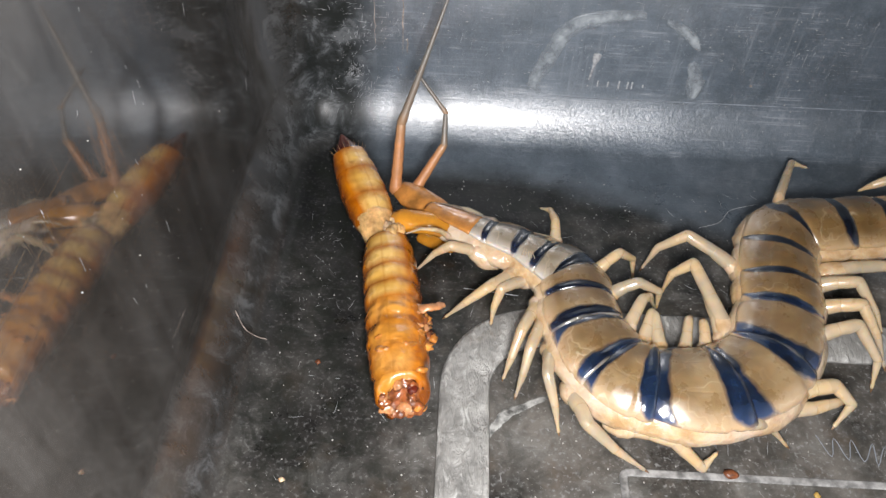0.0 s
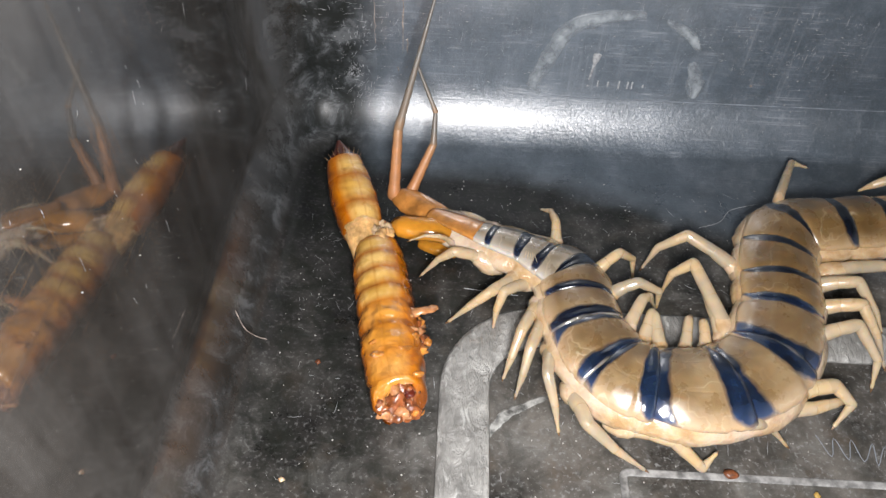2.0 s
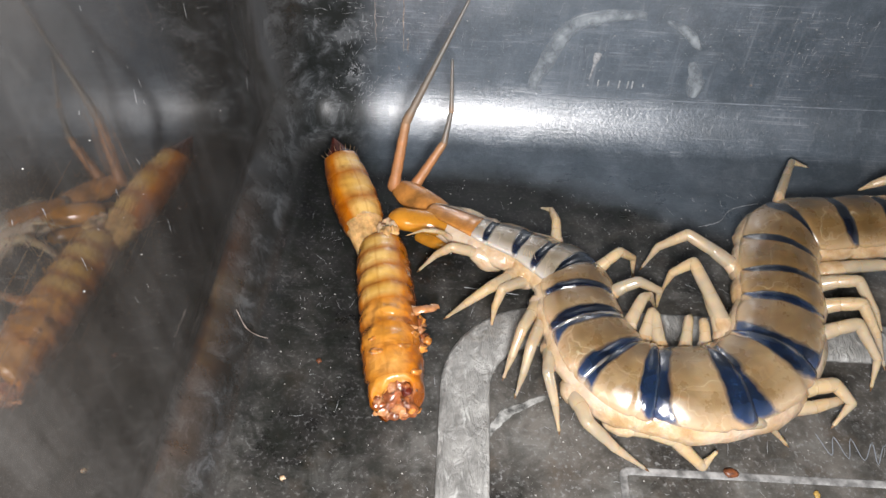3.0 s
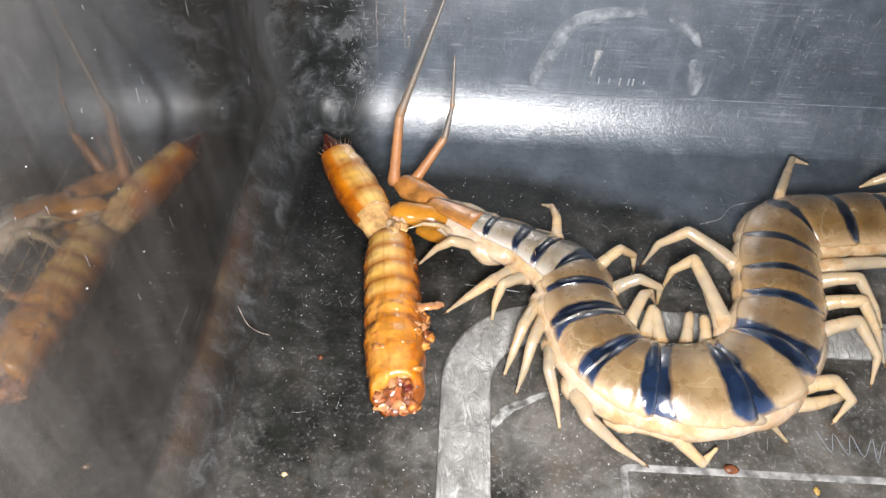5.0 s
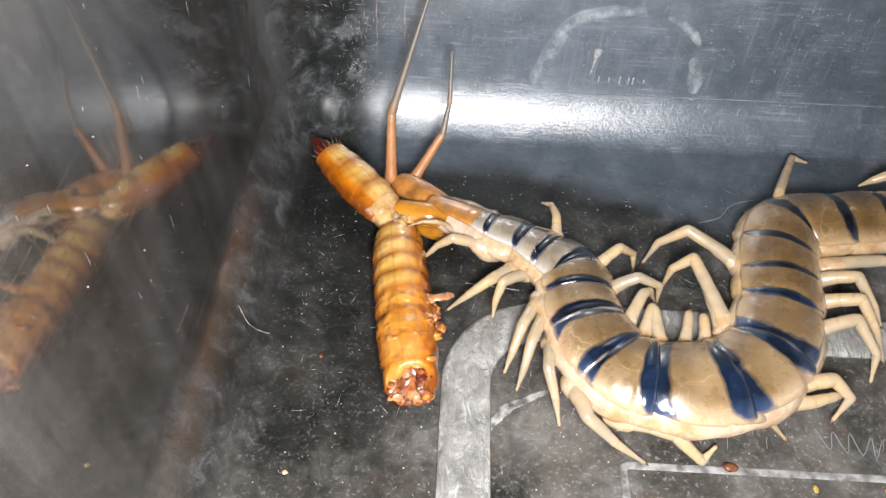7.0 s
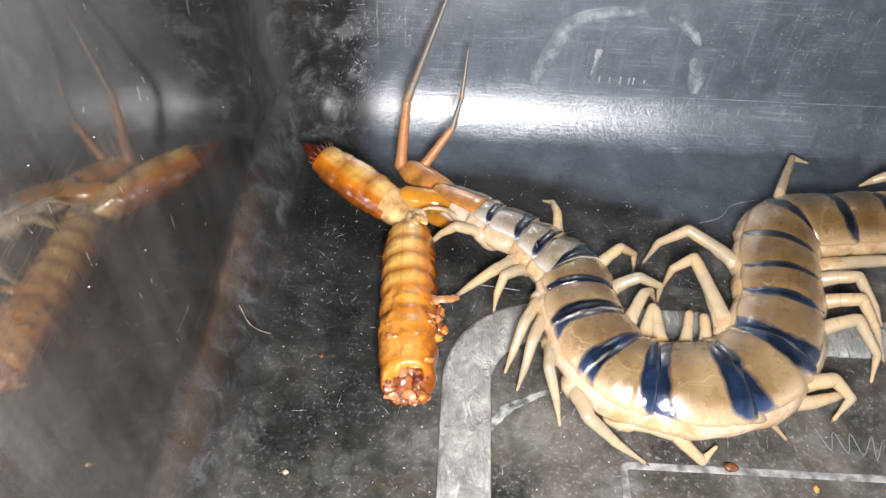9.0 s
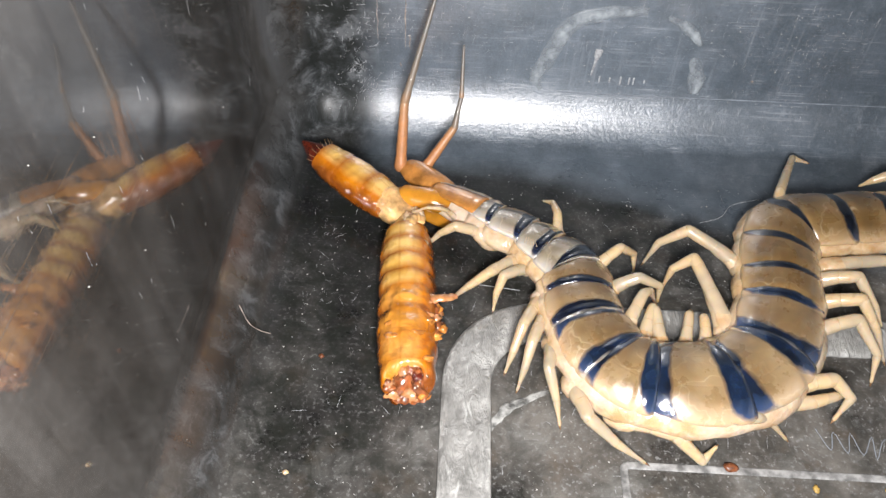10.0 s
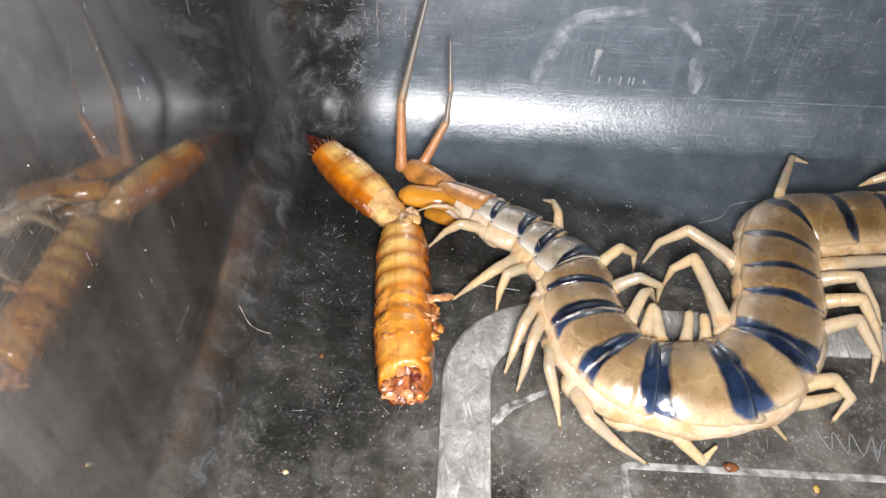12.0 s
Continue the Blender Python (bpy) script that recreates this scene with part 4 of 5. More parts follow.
leg((7.2, -1.8, 4.0), (4.1, 6.6, 6.5), (2.1, 6.6, 4.5), (1.6, 6.6, 0.5), r=1.1, sway=0)
leg((6.7, -2.3, 3.5), (5.6, 2.9, 5.0), (5.3, 6.1, 4.5), (5.5, 8.0, 3.0), r=1.1, sway=0)
leg((16.7, 16.8, 4.0), (17.7, 20.0, 5.5), (21.9, 28.3, 4.0), (24.7, 28.5, 3.0), r=1.05, sway=0)
leg((38.2, 22.6, 4.0), (32.8, 23.6, 6.0), (31.0, 23.5, 5.0), (29.7, 23.8, 3.5), r=1.1, sway=0)


def build_head():
    """The head hangs on the neck; its points are taken from there."""
    back, mid, front = Vector((-3.5, 2.1, 0.2)), Vector((-6.4, 4.0, 0.5)), Vector((-9.1, 6.7, 0.2))
    line = [back + (mid - back) * k / 4 for k in range(4)] + [mid + (front - mid) * k / 5 for k in range(6)]
    widths = (1.7, 1.85, 1.95, 2.0, 2.0, 1.98, 1.92, 1.84, 1.7, 1.4)
    head = part("head", sweep(line, [(w, w * 0.5 - 0.08 * (k in (4, 5))) for k, w in enumerate(widths)], 20, wob=0.08, up=Vector((0.0, -0.25, 1.0))), head_orange, centipede, "flat glossy orange head shield")
    head.location = NECK * MM
    fang = spline([Vector(p) for p in ((-2.4, -0.5, 0.2), (-5.0, -0.1, 1.0), (-7.5, 0.3, 0.9), (-9.4, 1.0, 0.5))], 5)
    part("fang", sweep(fang, [(1.38 + 0.22 * math.sin(k / 15 * 3.0), 1.2 + 0.1 * math.sin(k / 15 * 3.0)) for k in range(15)] + [(1.05, 0.95)], 16, wob=0.05), fang_amber, head, "thick shiny amber poison fang")
    fang = spline([Vector(p) for p in ((-2.8, 2.6, -2.0), (-6.4, 3.9, -2.0), (-9.1, 4.3, -1.8), (-10.2, 3.8, -1.8))], 5)
    part("fang", sweep(fang, [(1.3 - 0.07 * k, 1.1 - 0.06 * k) for k in range(16)], 14, wob=0.05), fang_amber, head, "thick shiny amber poison fang")
    under = spline([Vector(p) for p in ((-2.6, -0.3, -2.4), (-4.5, 0.1, -2.6), (-6.4, 0.9, -2.6))], 5)
    part("fang_base", sweep(under, [(1.15 - 0.04 * k, 0.95 - 0.03 * k) for k in range(11)], 14, wob=0.06), fang_amber, head, "amber plate under the head")
    bm = bmesh.new()
    for k in range(4):
        blob(bm, Vector((-9.6, 7.1, 0.0)) + Vector((0.25 * k, 0.25 * (k % 2), 0.25)), (0.2, 0.18, 0.16), k, 0.3, 1)
    part("eyes", bm, claw_dark, head, "tiny dark eye cluster")
    return head


head = build_head()


def feeler(length, r0, r1, count, material, name, parent, label):
    """A beaded stretch of antenna along its own x axis."""
    pts, sizes = [], []
    for k in range(count * 3 + 1):
        u = k / (count * 3)
        r = r0 + (r1 - r0) * u
        f = (0.95, 1.02, 1.03)[k % 3] * (1 + 0.18 * math.exp(-(u / 0.08) ** 2))
        pts.append((length * u, 0, 0))
        sizes.append((r * f, r * f))
    return part(name, sweep(pts, sizes, 10), material, parent, label)


antenna_a = feeler(8.6, 0.76, 0.56, 5, antenna_orange, "antenna", centipede, "orange beaded antenna that greys towards its tip")
flagellum_a = feeler(16.6, 0.52, 0.18, 9, antenna_grey, "flagellum", antenna_a, "thin grey beaded flagellum")
antenna_b = feeler(6.8, 0.70, 0.48, 4, antenna_orange, "antenna", centipede, "orange beaded antenna that greys towards its tip")
flagellum_b = feeler(4.0, 0.42, 0.28, 3, antenna_grey, "flagellum", antenna_b, "thin grey beaded flagellum")
flagellum_tip_b = feeler(6.3, 0.29, 0.18, 5, antenna_grey, "flagellum_tip", antenna_b, "thin grey beaded flagellum tip")


def bristles():
    """A few stiff hairs that stand at the edge of a neck plate."""
    c, w, t, s = station(28)
    for k in range(5):
        a = c - s * w * (0.82 - 0.04 * k) + Vector((0, 0, 1.9)) + t * 0.35 * k
        b = a + Vector((0.25 - 0.15 * k, 0.3, 0.9 + 0.1 * (k % 2)))
        hair = part("bristle", sweep([a, b], [(0.035, 0.035), (0.015, 0.015)], 6, False), wet_tissue, centipede)
        MOVERS.append((hair, 0.42))


bristles()

# ---------------------------------------------------------------- the half-eaten larva
larva = thing("mealworm", (-5, -8, 0), "half-eaten amber mealworm bent in the jaws, ragged end on the floor", "mealworm")


def worm_segment(x0, x1, r0, r1, z, parent, wob=0.05, material=None, flat=0.92):
    """One swollen ring round the x axis, its hind rim a little proud."""
    pts, sizes = [], []
    for k in range(17):
        u = k / 16
        r = r0 + (r1 - r0) * u
        f = 0.965 + 0.035 * math.sin(math.pi * u) ** 1.2
        pts.append((x0 + (x1 - x0) * u, 0, z))
        sizes.append((r * f, r * f * flat))
    return part("segment", sweep(pts, sizes, 32, False, wob=wob, uvs=True, closed=False), material or worm_ring, parent)


def worm_front():
    core = [(0.55 * k - 2.6, 0.15 - 0.02 * k, 3.4) for k in range(8)]
    front = part("front_section", sweep(core, [(1.75 + 0.09 * k, 1.6 + 0.09 * k) for k in range(8)], 18, wob=0.16), worm_flesh, larva, "torn pale wet tissue at the bend")
    edges = (0.6, 4.3, 8.5, 12.2)
    radius = (2.45, 2.95, 2.85, 2.3)
    for k in range(3):
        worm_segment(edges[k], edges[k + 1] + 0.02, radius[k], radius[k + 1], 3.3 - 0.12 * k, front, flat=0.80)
    tip = [(11.9, 0, 2.85), (13.0, 0, 2.85), (14.2, 0, 2.9), (15.7, 0, 3.0)]
    part("tail_tip", sweep(tip, [(2.05, 1.9), (1.75, 1.6), (1.1, 1.05), (0.3, 0.3)], 16, wob=0.1), worm_dark, front, "dark red-brown pointed tip")
    for k in range(9):
        a = radians(-70 + 17 * k)
        root = Vector((12.3, 2.1 * math.sin(a), 2.8 + 1.9 * math.cos(a)))
        part("bristle", sweep([root, root + Vector((0.7, 0.5 * math.sin(a), 0.5 * math.cos(a)))], [(0.04, 0.04), (0.02, 0.02)], 5, False), bristle_dark, front)
    return front


def worm_rear():
    core = [(-2.2 + 0.6 * k, 0, 3.7 - 0.05 * k) for k in range(7)]
    rear = part("rear_section", sweep(core, [(1.3 + 0.2 * k, 1.2 + 0.18 * k) for k in range(7)], 14, wob=0.22), worm_flesh, larva, "narrow torn neck of the rear half")
    edges = (-0.4, 2.3, 4.9, 7.4, 9.8, 12.9, 16.2, 19.8)
    radius = (2.75, 3.15, 3.25, 3.3, 3.3, 3.4, 3.35, 2.95)
    for k in range(7):
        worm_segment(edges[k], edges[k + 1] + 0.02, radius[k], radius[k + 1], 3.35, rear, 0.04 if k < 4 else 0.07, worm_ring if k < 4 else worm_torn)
    for k, (x, y, z) in enumerate(((-2.3, 1.5, 4.7), (-1.3, 1.5, 4.9), (-3.0, 1.0, 4.4), (-0.7, 0.6, 5.4), (-1.6, 0.2, 5.1))):
        part("tissue", blob(bmesh.new(), (x, y, z), (0.95, 0.6, 0.5), 70 + k, 0.7, 3), (wet_tissue, worm_flesh)[k % 2], rear, "pale wet tissue at the bend")
    # the eaten end: skin that narrows to a torn rim, cut back on its upper side, round a dark wet hollow
    rng = random.Random(3)

    def end_ring(bm, depth, r, seed, rough):
        """A ring of the end: its upper part lies further back."""
        ring = []
        for k in range(32):
            a = 2 * math.pi * k / 32
            back = 1 - 0.72 * max(0.0, math.cos(a)) ** 0.8
            tear = rough * noise.noise(Vector((math.cos(a) * 2.4, math.sin(a) * 2.4, seed)))
            rr = r * (1 + 0.5 * rough * noise.noise(Vector((math.cos(a) * 1.9, math.sin(a) * 1.9, seed + 9))))
            ring.append(bm.verts.new((19.6 + depth * back + tear, rr * math.sin(a), 3.3 + 0.92 * rr * math.cos(a))))
        return ring

    def close_rings(bm, rings):
        layer = bm.loops.layers.uv.new("UVMap")
        for i, (a, b) in enumerate(zip(rings, rings[1:])):
            for k in range(32):
                face = bm.faces.new((a[k], a[(k + 1) % 32], b[(k + 1) % 32], b[k]))
                for loop, (u, v) in zip(face.loops, ((i, k), (i, k + 1), (i + 1, k + 1), (i + 1, k))):
                    loop[layer].uv = (0.35 + 0.45 * u / len(rings), (v / 32 + 0.5) % 1.0)
        return bm

    bm = bmesh.new()
    close_rings(bm, [end_ring(bm, d, r, 1 + q, q) for d, r, q in ((-0.3, 2.97, 0.0), (0.7, 2.98, 0.06), (1.6, 2.85, 0.22), (2.2, 2.5, 0.5), (2.5, 2.15, 0.75))])
    part("torn_rim", bm, worm_torn, rear, "orange skin torn to a ragged rim")
    bm = bmesh.new()
    rings = [end_ring(bm, d, r, 1.35, q) for d, r, q in ((2.45, 2.2, 0.75), (2.1, 1.85, 0.6), (1.7, 1.3, 0.6), (1.6, 0.7, 0.5))]
    close_rings(bm, rings)
    bm.faces.new(rings[-1])
    part("eaten_end", bm, worm_gore, rear, "torn dark red-brown wet end")
    for k, (a, q, s) in enumerate(((2.75, 2.0, 0.95), (3.5, 2.1, 0.75), (3.14, 1.1, 0.6), (2.2, 2.3, 0.6), (4.1, 2.3, 0.7), (4.9, 2.2, 0.55))):
        c = (21.4 + 0.3 * (k % 2) - 0.8 * max(0.0, math.cos(a)), q * 0.9 * math.sin(a), 3.2 + q * math.cos(a) * 0.8)
        part("gut_lump", blob(bmesh.new(), c, (s * 0.8, s * 1.2, s * 0.8), 90 + k, 0.5, 3), (pink_tissue, worm_gore, pink_tissue, shred_pale)[k % 4], rear)
    for k in range(26):
        a = radians(-170 + 14 * k) + rng.gauss(0, 0.1)
        s = rng.uniform(0.2, 0.6)
        q = rng.uniform(1.0, 2.6)
        c = (20.9 + rng.uniform(-0.4, 0.5) - 0.7 * max(0.0, math.cos(a)), q * 0.9 * math.sin(a), max(0.6, 3.1 + q * math.cos(a) * 0.85))
        part("gut_lump", blob(bmesh.new(), c, (s * 1.2, s, s * 0.7), k, 0.6, 3), (worm_gore, worm_gore, pink_tissue, worm_gore, worm_dark)[k % 5], rear)
    for k in range(10):                                  # loosened skin over the last rings
        a, x = radians(rng.uniform(-30, 75)), rng.uniform(11.5, 19.5)
        c = (x, 2.92 * math.sin(a), 3.35 + 2.7 * math.cos(a))
        s = rng.uniform(0.5, 1.1)
        part("skin_shred", blob(bmesh.new(), c, (s * 0.5, s * 1.2, 0.30), 20 + k, 0.55, 3), (shred_pale, pink_tissue, shred_pale)[k % 3], rear)
    # a torn flap that stands off the side, and crumpled bits round its root
    line = spline([(10.9, 2.3, 4.8), (10.9, 3.9, 5.2), (10.6, 4.9, 4.9), (10.5, 5.5, 4.7)], 4)
    part("skin_flap", sweep(line, [(0.72 - 0.03 * j, 0.42 - 0.018 * j) for j in range(13)], 12, wob=0.9), pink_tissue, rear, "torn flap of skin standing off the side")
    for k in range(9):
        x, y = 11.4 + 0.45 * k + rng.gauss(0, 0.2), 3.0 + rng.uniform(0.0, 1.3)
        s = rng.uniform(0.4, 0.85)
        part("skin_shred", blob(bmesh.new(), (x, y - 0.3, 3.6 + rng.uniform(-0.4, 0.9)), (s, s * 1.1, s * 0.6), 50 + k, 0.8, 2), (shred_pale, pink_tissue, worm_gore)[k % 3], rear)
    return rear


front_half = worm_front()
rear_half = worm_rear()


# ---------------------------------------------------------------- what moves
def motions():
    walk(front_half, [
        (0, at(-3.22, 8.79, 0.20, 0, -9.7, 112.80)),
        (0.5, at(-2.98, 8.34, 0.20, 0, -9.7, 111.46)),
        (1, at(-3.21, 8.42, 0.20, 0, -9.8, 109.06)),
        (1.5, at(-4.08, 6.95, 0.20, 0, -9.7, 106.09)),
        (2, at(-4.60, 7.08, 0.20, 0, -9.7, 108.11)),
        (2.5, at(-4.46, 7.20, 0.20, 0, -9.7, 109.85)),
        (3, at(-4.47, 7.67, 0.20, 0, -9.7, 111.82)),
        (3.2, at(-4.56, 7.82, 0.20, 0, -9.7, 112.66)),
        (5, at(-3.55, 9.07, 0.20, 0, -9.7, 121.45)),
        (5.5, at(-3.31, 9.06, 0.20, 0, -9.6, 125.48)),
        (6, at(-3.25, 9.08, 0.20, 0, -9.6, 125.72)),
        (6.5, at(-2.29, 10.18, 0.20, 0, -9.6, 127.22)),
        (7, at(-2.27, 10.33, 0.20, 0, -9.5, 134.95)),
        (7.2, at(-2.45, 10.27, 0.20, 0, -9.5, 134.29)),
        (8.8, at(-1.10, 12.03, 0.20, 0, -9.4, 140.78)),
        (9, at(-1.61, 11.16, 0.20, 0, -9.4, 145.59)),
        (9.5, at(-1.61, 11.02, 0.20, 0, -9.3, 147.08)),
        (10, at(-1.86, 11.42, 0.20, 0, -9.4, 144.54)),
        (10.5, at(-1.43, 11.37, 0.20, 0, -9.3, 146.74)),
        (11, at(-1.36, 11.97, 0.20, 0, -9.3, 147.22)),
        (11.5, at(-1.98, 11.41, 0.20, 0, -9.4, 141.35)),
        (12, at(-2.73, 11.06, 0.20, 0, -9.5, 136.91))])
    walk(rear_half, [
        (0, at(-1.49, 5.42, 0.00, 0.00, -0.00, -80.80)),
        (0.5, at(-1.48, 5.35, 0.00, 0.00, -0.00, -80.83)),
        (1, at(-1.61, 5.24, 0.00, 0.00, -0.00, -80.45)),
        (1.5, at(-2.57, 4.98, 0.00, 0.00, -0.00, -79.37)),
        (2, at(-2.69, 4.65, 0.00, 0.00, -0.00, -78.16)),
        (2.5, at(-2.55, 4.90, 0.00, 0.00, -0.00, -78.95)),
        (3, at(-2.27, 4.95, 0.00, 0.00, -0.00, -80.40)),
        (3.2, at(-2.34, 4.78, 0.00, 0.00, -0.00, -81.02)),
        (5, at(-1.42, 5.18, 0.00, 0.00, -0.00, -83.02)),
        (5.5, at(-1.44, 5.39, 0.00, 0.00, -0.00, -81.78)),
        (6, at(-1.33, 5.59, 0.00, 0.00, -0.00, -81.00)),
        (6.5, at(-0.49, 6.33, 0.00, 0.00, -0.00, -82.14)),
        (7, at(-0.62, 6.18, 0.00, 0.00, -0.00, -81.45)),
        (7.2, at(-0.71, 6.22, 0.00, 0.00, -0.00, -81.56)),
        (8.8, at(2.24, 6.58, 0.00, 0.00, -0.00, -90.54)),
        (9, at(0.79, 6.40, 0.00, 0.00, -0.00, -86.50)),
        (9.5, at(0.73, 6.33, 0.00, 0.00, -0.00, -85.86)),
        (10, at(0.44, 6.49, 0.00, 0.00, -0.00, -85.61)),
        (10.5, at(0.92, 6.52, 0.00, 0.00, -0.00, -86.39)),
        (11, at(0.84, 6.82, 0.00, 0.00, -0.00, -85.76)),
        (11.5, at(0.44, 6.55, 0.00, 0.00, -0.00, -84.83)),
        (12, at(-0.10, 6.41, 0.00, 0.00, -0.00, -84.80))])
    walk(head, [
        (0, at(-21.20, 12.52, 3.80, 0.00, -0.00, 1.33)),
        (0.5, at(-20.99, 12.65, 3.80, 0.00, -0.00, 2.48)),
        (1, at(-20.92, 12.55, 3.80, 0.00, -0.00, 2.49)),
        (1.5, at(-20.86, 12.05, 3.80, 0.00, -0.00, 4.14)),
        (2, at(-20.98, 11.74, 3.80, 0.00, -0.00, 4.20)),
        (2.5, at(-21.09, 11.91, 3.80, 0.00, -0.00, 4.84)),
        (3, at(-21.54, 12.45, 3.80, 0.00, -0.00, 0.39)),
        (3.2, at(-21.66, 12.60, 3.80, 0.00, -0.00, 1.86)),
        (5, at(-21.61, 12.97, 3.80, 0.00, -0.00, 0.00)),
        (5.5, at(-21.81, 12.86, 3.80, 0.00, -0.00, -0.28)),
        (6, at(-21.78, 12.65, 3.80, 0.00, -0.00, 1.01)),
        (6.5, at(-21.52, 13.75, 3.80, 0.00, -0.00, -0.32)),
        (7, at(-21.68, 13.36, 3.80, 0.00, -0.00, 2.31)),
        (7.2, at(-21.72, 13.38, 3.80, 0.00, -0.00, 1.90)),
        (8.8, at(-20.54, 15.48, 3.80, 0.00, -0.00, -3.24)),
        (9, at(-21.30, 15.51, 3.80, 0.00, -0.00, -0.34)),
        (9.5, at(-21.42, 15.49, 3.80, 0.00, -0.00, -3.42)),
        (10, at(-21.36, 15.50, 3.80, 0.00, -0.00, -1.88)),
        (10.5, at(-20.80, 16.44, 3.80, 0.00, -0.00, 2.22)),
        (11, at(-20.78, 16.79, 3.80, 0.00, -0.00, -0.88)),
        (11.5, at(-20.82, 16.10, 3.80, 0.00, -0.00, 1.65)),
        (12, at(-20.77, 16.08, 3.80, 0.00, -0.00, 1.68))])
    walk(antenna_a, [
        (0, at(-31.29, 18.91, 4.00, 96.33, -63.26, 82.92)),
        (0.5, at(-31.14, 18.92, 4.00, 94.68, -63.34, 84.77)),
        (1, at(-31.00, 18.93, 4.00, 91.39, -63.43, 88.45)),
        (1.5, at(-31.46, 18.36, 4.00, 98.35, -63.13, 80.66)),
        (2, at(-31.42, 17.84, 4.00, 94.25, -63.36, 85.25)),
        (2.5, at(-31.56, 17.83, 4.00, 95.79, -63.29, 83.52)),
        (3, at(-31.62, 19.27, 4.00, 107.01, -62.12, 70.91)),
        (3.2, at(-31.63, 19.22, 4.00, 97.66, -63.18, 81.43)),
        (5, at(-31.83, 19.82, 4.00, 96.86, -63.23, 82.33)),
        (5.5, at(-31.83, 19.82, 4.00, 94.16, -63.36, 85.35)),
        (6, at(-31.83, 19.82, 4.00, 89.59, -63.43, 90.46)),
        (6.5, at(-31.36, 20.39, 4.00, 88.54, -63.43, 91.63)),
        (7, at(-32.20, 19.85, 4.00, 87.94, -63.42, 92.31)),
        (7.2, at(-32.21, 19.85, 4.00, 91.70, -63.42, 88.09)),
        (8.8, at(-30.44, 22.96, 4.00, 109.51, -61.68, 68.08)),
        (9, at(-31.24, 22.57, 4.00, 97.17, -63.21, 81.98)),
        (9.5, at(-31.04, 22.92, 4.00, 100.97, -62.90, 77.72)),
        (10, at(-31.23, 22.35, 4.00, 93.50, -63.38, 86.08)),
        (10.5, at(-31.23, 22.35, 4.00, 85.35, -63.34, 95.20)),
        (11, at(-31.10, 23.70, 4.00, 90.44, -63.43, 89.50)),
        (11.5, at(-31.14, 22.36, 4.00, 84.16, -63.29, 96.53)),
        (12, at(-31.14, 22.36, 4.00, 86.49, -63.38, 93.93))])
    walk(flagellum_a, [
        (0, at(8.58, 0.00, 0.00, -0.00, -15.27, -0.00)),
        (0.5, at(8.58, -0.00, -0.00, 0.00, -13.09, 0.00)),
        (1, at(8.58, -0.00, 0.00, -0.00, -13.47, -0.00)),
        (1.5, at(8.58, 0.00, -0.00, -0.00, -14.69, -0.00)),
        (2, at(8.58, -0.00, -0.00, -0.00, -11.56, -0.00)),
        (2.5, at(8.58, 0.00, -0.00, -0.00, -10.78, -0.00)),
        (3, at(8.58, 0.00, -0.00, 0.00, -16.18, 0.00)),
        (3.2, at(8.58, 0.00, 0.00, -0.00, -19.19, -0.00)),
        (5, at(8.58, -0.00, 0.00, 0.00, -15.58, 0.00)),
        (5.5, at(8.58, -0.00, 0.00, 0.00, -19.23, 0.00)),
        (6, at(8.58, -0.00, 0.00, 0.00, -20.07, -0.00)),
        (6.5, at(8.58, 0.00, 0.00, -0.00, -16.54, 0.00)),
        (7, at(8.58, 0.00, -0.00, 0.00, -17.01, -0.00)),
        (7.2, at(8.58, 0.00, 0.00, 0.00, -21.54, 0.00)),
        (8.8, at(8.58, 0.00, 0.00, 0.00, -14.51, 0.00)),
        (9, at(8.58, 0.00, 0.00, -0.00, -15.79, -0.00)),
        (9.5, at(8.58, 0.00, 0.00, -0.00, -16.99, -0.00)),
        (10, at(8.58, 0.00, 0.00, -0.00, -12.92, -0.00)),
        (10.5, at(8.58, 0.00, 0.00, -0.00, -10.98, 0.00)),
        (11, at(8.58, -0.00, 0.00, 0.00, -14.45, 0.00)),
        (11.5, at(8.58, 0.00, 0.00, 0.00, -14.28, -0.00)),
        (12, at(8.58, 0.00, 0.00, 0.00, -13.88, -0.00))])
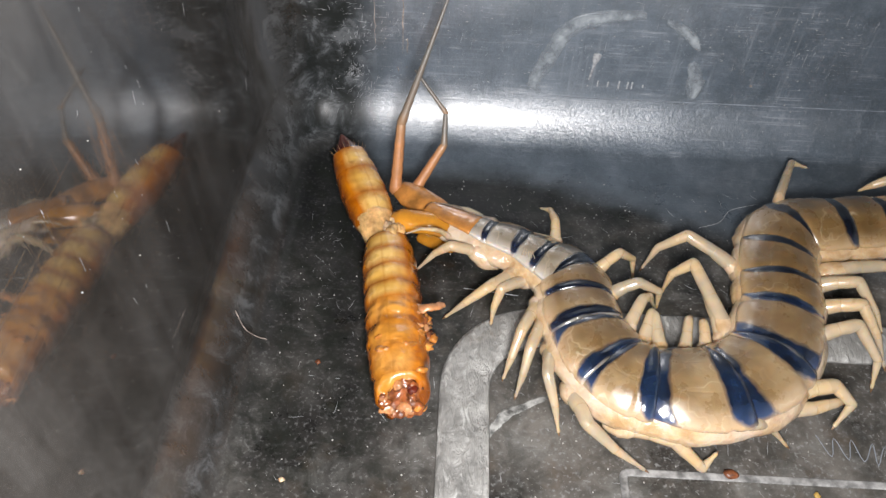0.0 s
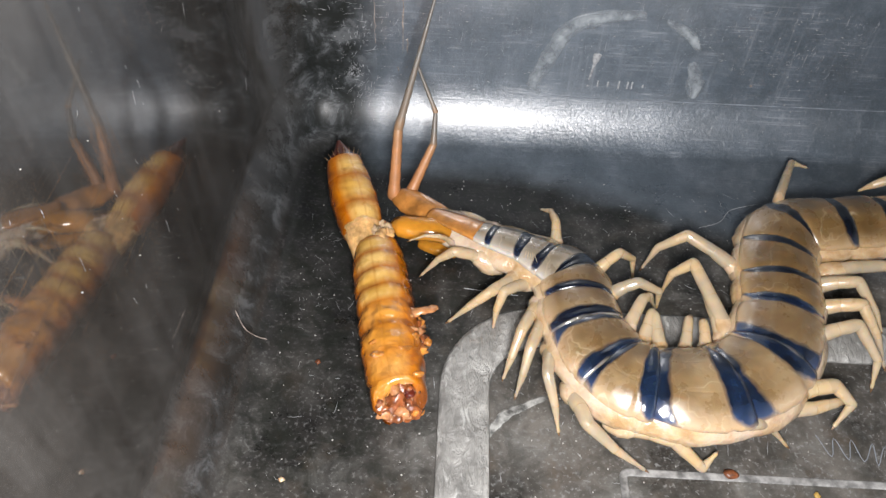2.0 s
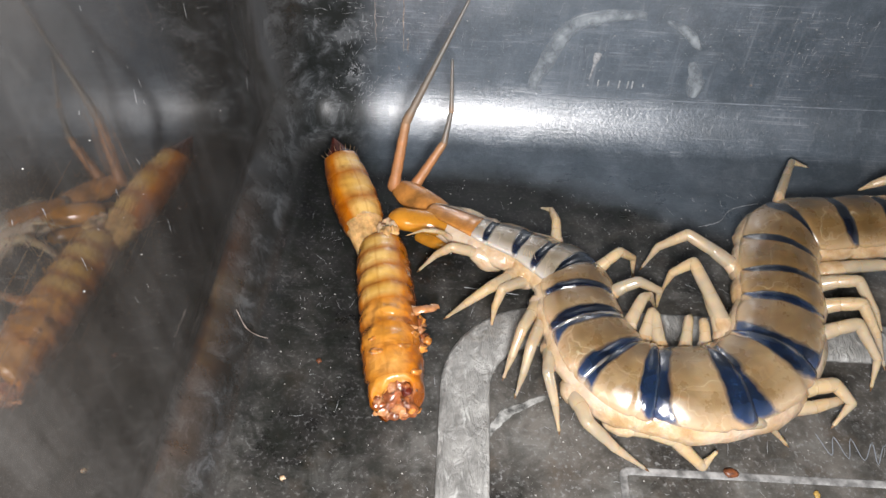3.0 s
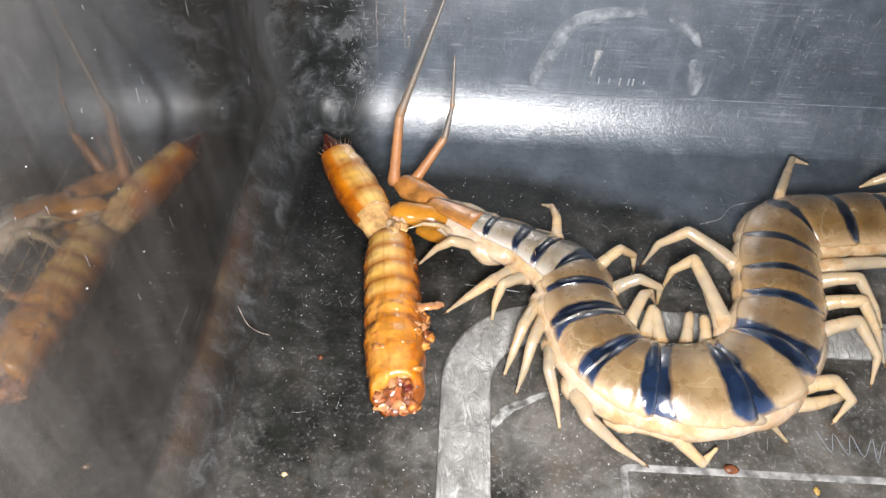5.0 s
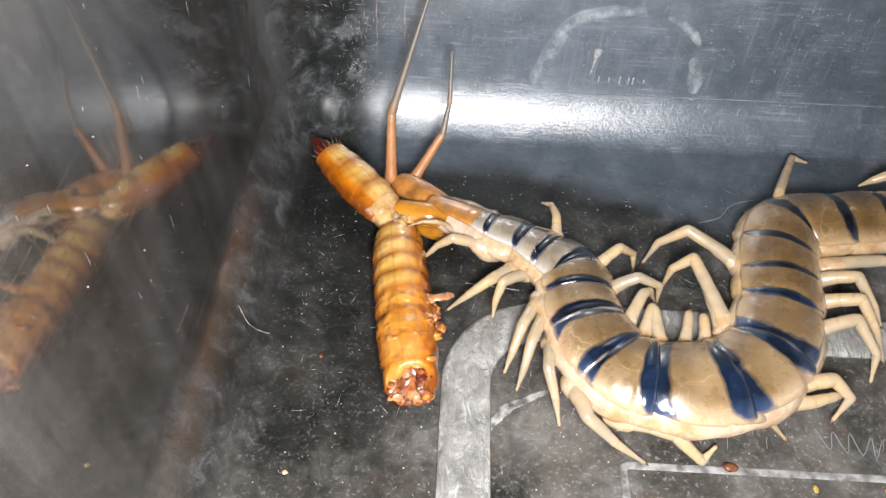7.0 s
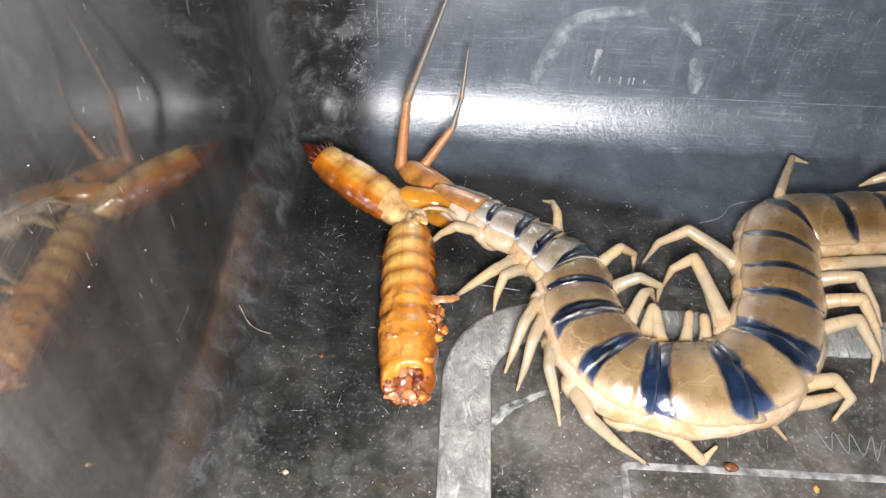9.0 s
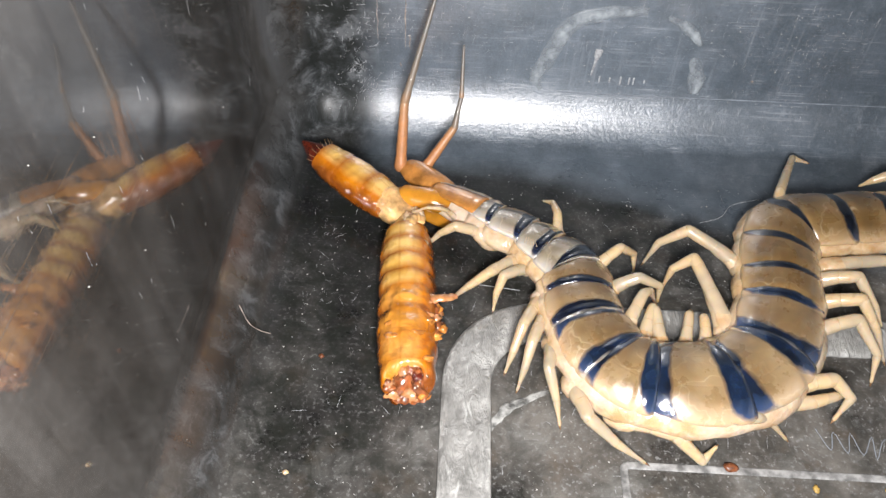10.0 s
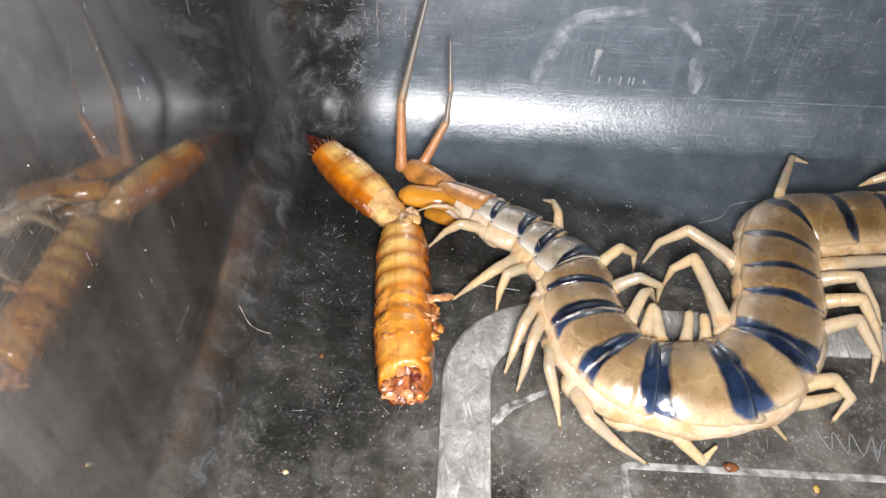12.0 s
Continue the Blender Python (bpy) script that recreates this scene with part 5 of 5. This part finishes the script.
    walk(antenna_b, [
        (0, at(-28.76, 19.01, 4.00, 128.32, -47.51, 43.02)),
        (0.5, at(-28.40, 19.03, 4.00, 127.41, -48.14, 44.23)),
        (1, at(-28.76, 19.00, 4.00, 127.89, -47.81, 43.59)),
        (1.5, at(-29.26, 18.95, 4.00, 122.06, -51.29, 51.24)),
        (2, at(-29.30, 18.42, 4.00, 121.18, -51.72, 52.37)),
        (2.5, at(-29.30, 18.42, 4.00, 113.85, -54.58, 61.52)),
        (3, at(-29.01, 19.37, 4.00, 129.57, -46.56, 41.31)),
        (3.2, at(-29.03, 19.32, 4.00, 131.63, -44.84, 38.43)),
        (5, at(-29.19, 19.91, 4.00, 130.37, -45.92, 40.20)),
        (5.5, at(-29.05, 19.93, 4.00, 129.60, -46.54, 41.26)),
        (6, at(-29.06, 20.14, 4.00, 130.14, -46.11, 40.52)),
        (6.5, at(-28.57, 20.50, 4.00, 126.60, -48.69, 45.32)),
        (7, at(-29.22, 20.18, 4.00, 128.42, -47.43, 42.87)),
        (7.2, at(-29.22, 20.19, 4.00, 123.35, -50.62, 49.59)),
        (8.8, at(-27.02, 22.02, 4.00, 137.72, -38.02, 29.26)),
        (9, at(-28.52, 21.91, 4.00, 131.78, -44.70, 38.21)),
        (9.5, at(-28.55, 22.45, 4.00, 133.66, -42.90, 35.51)),
        (10, at(-28.14, 21.93, 4.00, 130.94, -45.45, 39.41)),
        (10.5, at(-27.81, 22.51, 4.00, 128.01, -47.73, 43.44)),
        (11, at(-28.24, 23.59, 4.00, 131.93, -44.57, 38.00)),
        (11.5, at(-27.62, 21.98, 4.00, 132.27, -44.25, 37.51)),
        (12, at(-28.55, 22.45, 4.00, 125.61, -49.32, 46.64))])
    walk(flagellum_b, [
        (0, at(6.82, 0.00, 0.00, -0.00, 29.53, -0.00)),
        (0.5, at(6.82, -0.00, 0.00, 0.00, 29.88, 0.00)),
        (1, at(6.82, -0.00, 0.00, -0.00, 29.02, -0.00)),
        (1.5, at(6.82, -0.00, 0.00, -0.00, 16.42, -0.00)),
        (2, at(6.82, 0.00, 0.00, 0.00, 21.22, 0.00)),
        (2.5, at(6.82, 0.00, -0.00, -0.00, 13.06, -0.00)),
        (3, at(6.82, 0.00, 0.00, -0.00, 20.66, -0.00)),
        (3.2, at(6.82, 0.00, -0.00, -0.00, 25.52, -0.00)),
        (5, at(6.82, 0.00, 0.00, -0.00, 21.10, -0.00)),
        (5.5, at(6.82, 0.00, 0.00, 0.00, 13.62, 0.00)),
        (6, at(6.82, 0.00, 0.00, 0.00, 15.04, 0.00)),
        (6.5, at(6.82, 0.00, 0.00, -0.00, 8.88, -0.00)),
        (7, at(6.82, 0.00, 0.00, -0.00, 19.70, -0.00)),
        (7.2, at(6.82, 0.00, 0.00, 0.00, 14.91, 0.00)),
        (8.8, at(6.82, 0.00, -0.00, -0.00, 22.90, -0.00)),
        (9, at(6.82, 0.00, -0.00, -0.00, 19.69, -0.00)),
        (9.5, at(6.82, 0.00, 0.00, -0.00, 19.61, -0.00)),
        (10, at(6.82, 0.00, 0.00, -0.00, 22.99, -0.00)),
        (10.5, at(6.82, -0.00, 0.00, 0.00, 21.06, 0.00)),
        (11, at(6.82, 0.00, 0.00, 0.00, 21.28, 0.00)),
        (11.5, at(6.82, 0.00, -0.00, -0.00, 30.29, -0.00)),
        (12, at(6.82, 0.00, -0.00, 0.00, 22.24, 0.00))])
    walk(flagellum_tip_b, [
        (0, at(10.33, -0.00, -1.99, -0.00, 68.47, -0.00)),
        (0.5, at(10.31, 0.00, -2.01, 0.00, 66.95, 0.00)),
        (1, at(10.34, -0.00, -1.96, -0.00, 64.18, -0.00)),
        (1.5, at(10.69, -0.00, -1.14, -0.00, 25.96, -0.00)),
        (2, at(10.58, 0.00, -1.46, -0.00, 46.43, -0.00)),
        (2.5, at(10.75, -0.00, -0.91, 0.00, 29.01, 0.00)),
        (3, at(10.59, -0.00, -1.42, -0.00, 33.12, -0.00)),
        (3.2, at(10.46, -0.00, -1.74, 0.00, 33.63, 0.00)),
        (5, at(10.58, -0.00, -1.45, -0.00, 32.37, -0.00)),
        (5.5, at(10.74, 0.00, -0.95, -0.00, 29.00, -0.00)),
        (6, at(10.71, 0.00, -1.05, 0.00, 29.73, 0.00)),
        (6.5, at(10.80, -0.00, -0.62, 0.00, 23.69, 0.00)),
        (7, at(10.61, -0.00, -1.36, 0.00, 29.98, 0.00)),
        (7.2, at(10.71, 0.00, -1.04, -0.00, 25.05, -0.00)),
        (8.8, at(10.53, -0.00, -1.57, -0.00, 32.98, -0.00)),
        (9, at(10.61, -0.00, -1.36, -0.00, 29.20, -0.00)),
        (9.5, at(10.62, -0.00, -1.35, -0.00, 30.47, -0.00)),
        (10, at(10.53, 0.00, -1.57, -0.00, 33.29, -0.00)),
        (10.5, at(10.58, 0.00, -1.45, 0.00, 29.33, 0.00)),
        (11, at(10.58, 0.00, -1.46, -0.00, 34.29, -0.00)),
        (11.5, at(10.30, 0.00, -2.03, -0.00, 60.61, -0.00)),
        (12, at(10.55, 0.00, -1.53, -0.00, 29.70, -0.00))])
    # the neck's sideways and forward shift and its turn, followed less and less towards the body
    sway = (
        (0, -0.01, -0.15, 1.3),
        (0.5, 0.33, -0.13, 2.5),
        (1, 0.40, -0.22, 2.5),
        (1.5, 0.54, -0.78, 4.1),
        (2, 0.41, -1.08, 4.2),
        (2.5, 0.41, -0.99, 4.8),
        (3, 0.14, -0.57, 0.4),
        (3.2, 0.05, -0.43, 1.9),
        (5, 0.00, 0.00, 0.0),
        (5.5, -0.07, -0.20, -0.3),
        (6, -0.06, -0.38, 1.0),
        (6.5, 0.20, 0.68, -0.3),
        (7, -0.00, 0.33, 2.3),
        (7.2, -0.01, 0.33, 1.9),
        (8.8, 0.81, 2.66, -3.2),
        (9, 0.39, 2.43, -0.3),
        (9.5, 0.25, 2.42, -3.4),
        (10, 0.32, 2.43, -1.9),
        (10.5, 0.73, 3.45, 2.2),
        (11, 0.94, 3.67, -0.9),
        (11.5, 0.80, 3.06, 1.6),
        (12, 0.94, 2.97, 1.7))
    root = Vector((SPINE[4].x, SPINE[4].y, 0)) - HOME
    for ob, share in MOVERS:
        rows = []
        for t, dx, dy, turn in sway:
            spin = Matrix.Rotation(radians(turn * 0.5 * share), 4, "Z")
            pivot = NECK.lerp(root, 1 - share) * MM
            rows.append((t, Matrix.Translation(pivot + Vector((dx, dy, 0)) * share * MM) @ spin @ Matrix.Translation(-pivot)))
        walk(ob, rows)


motions()
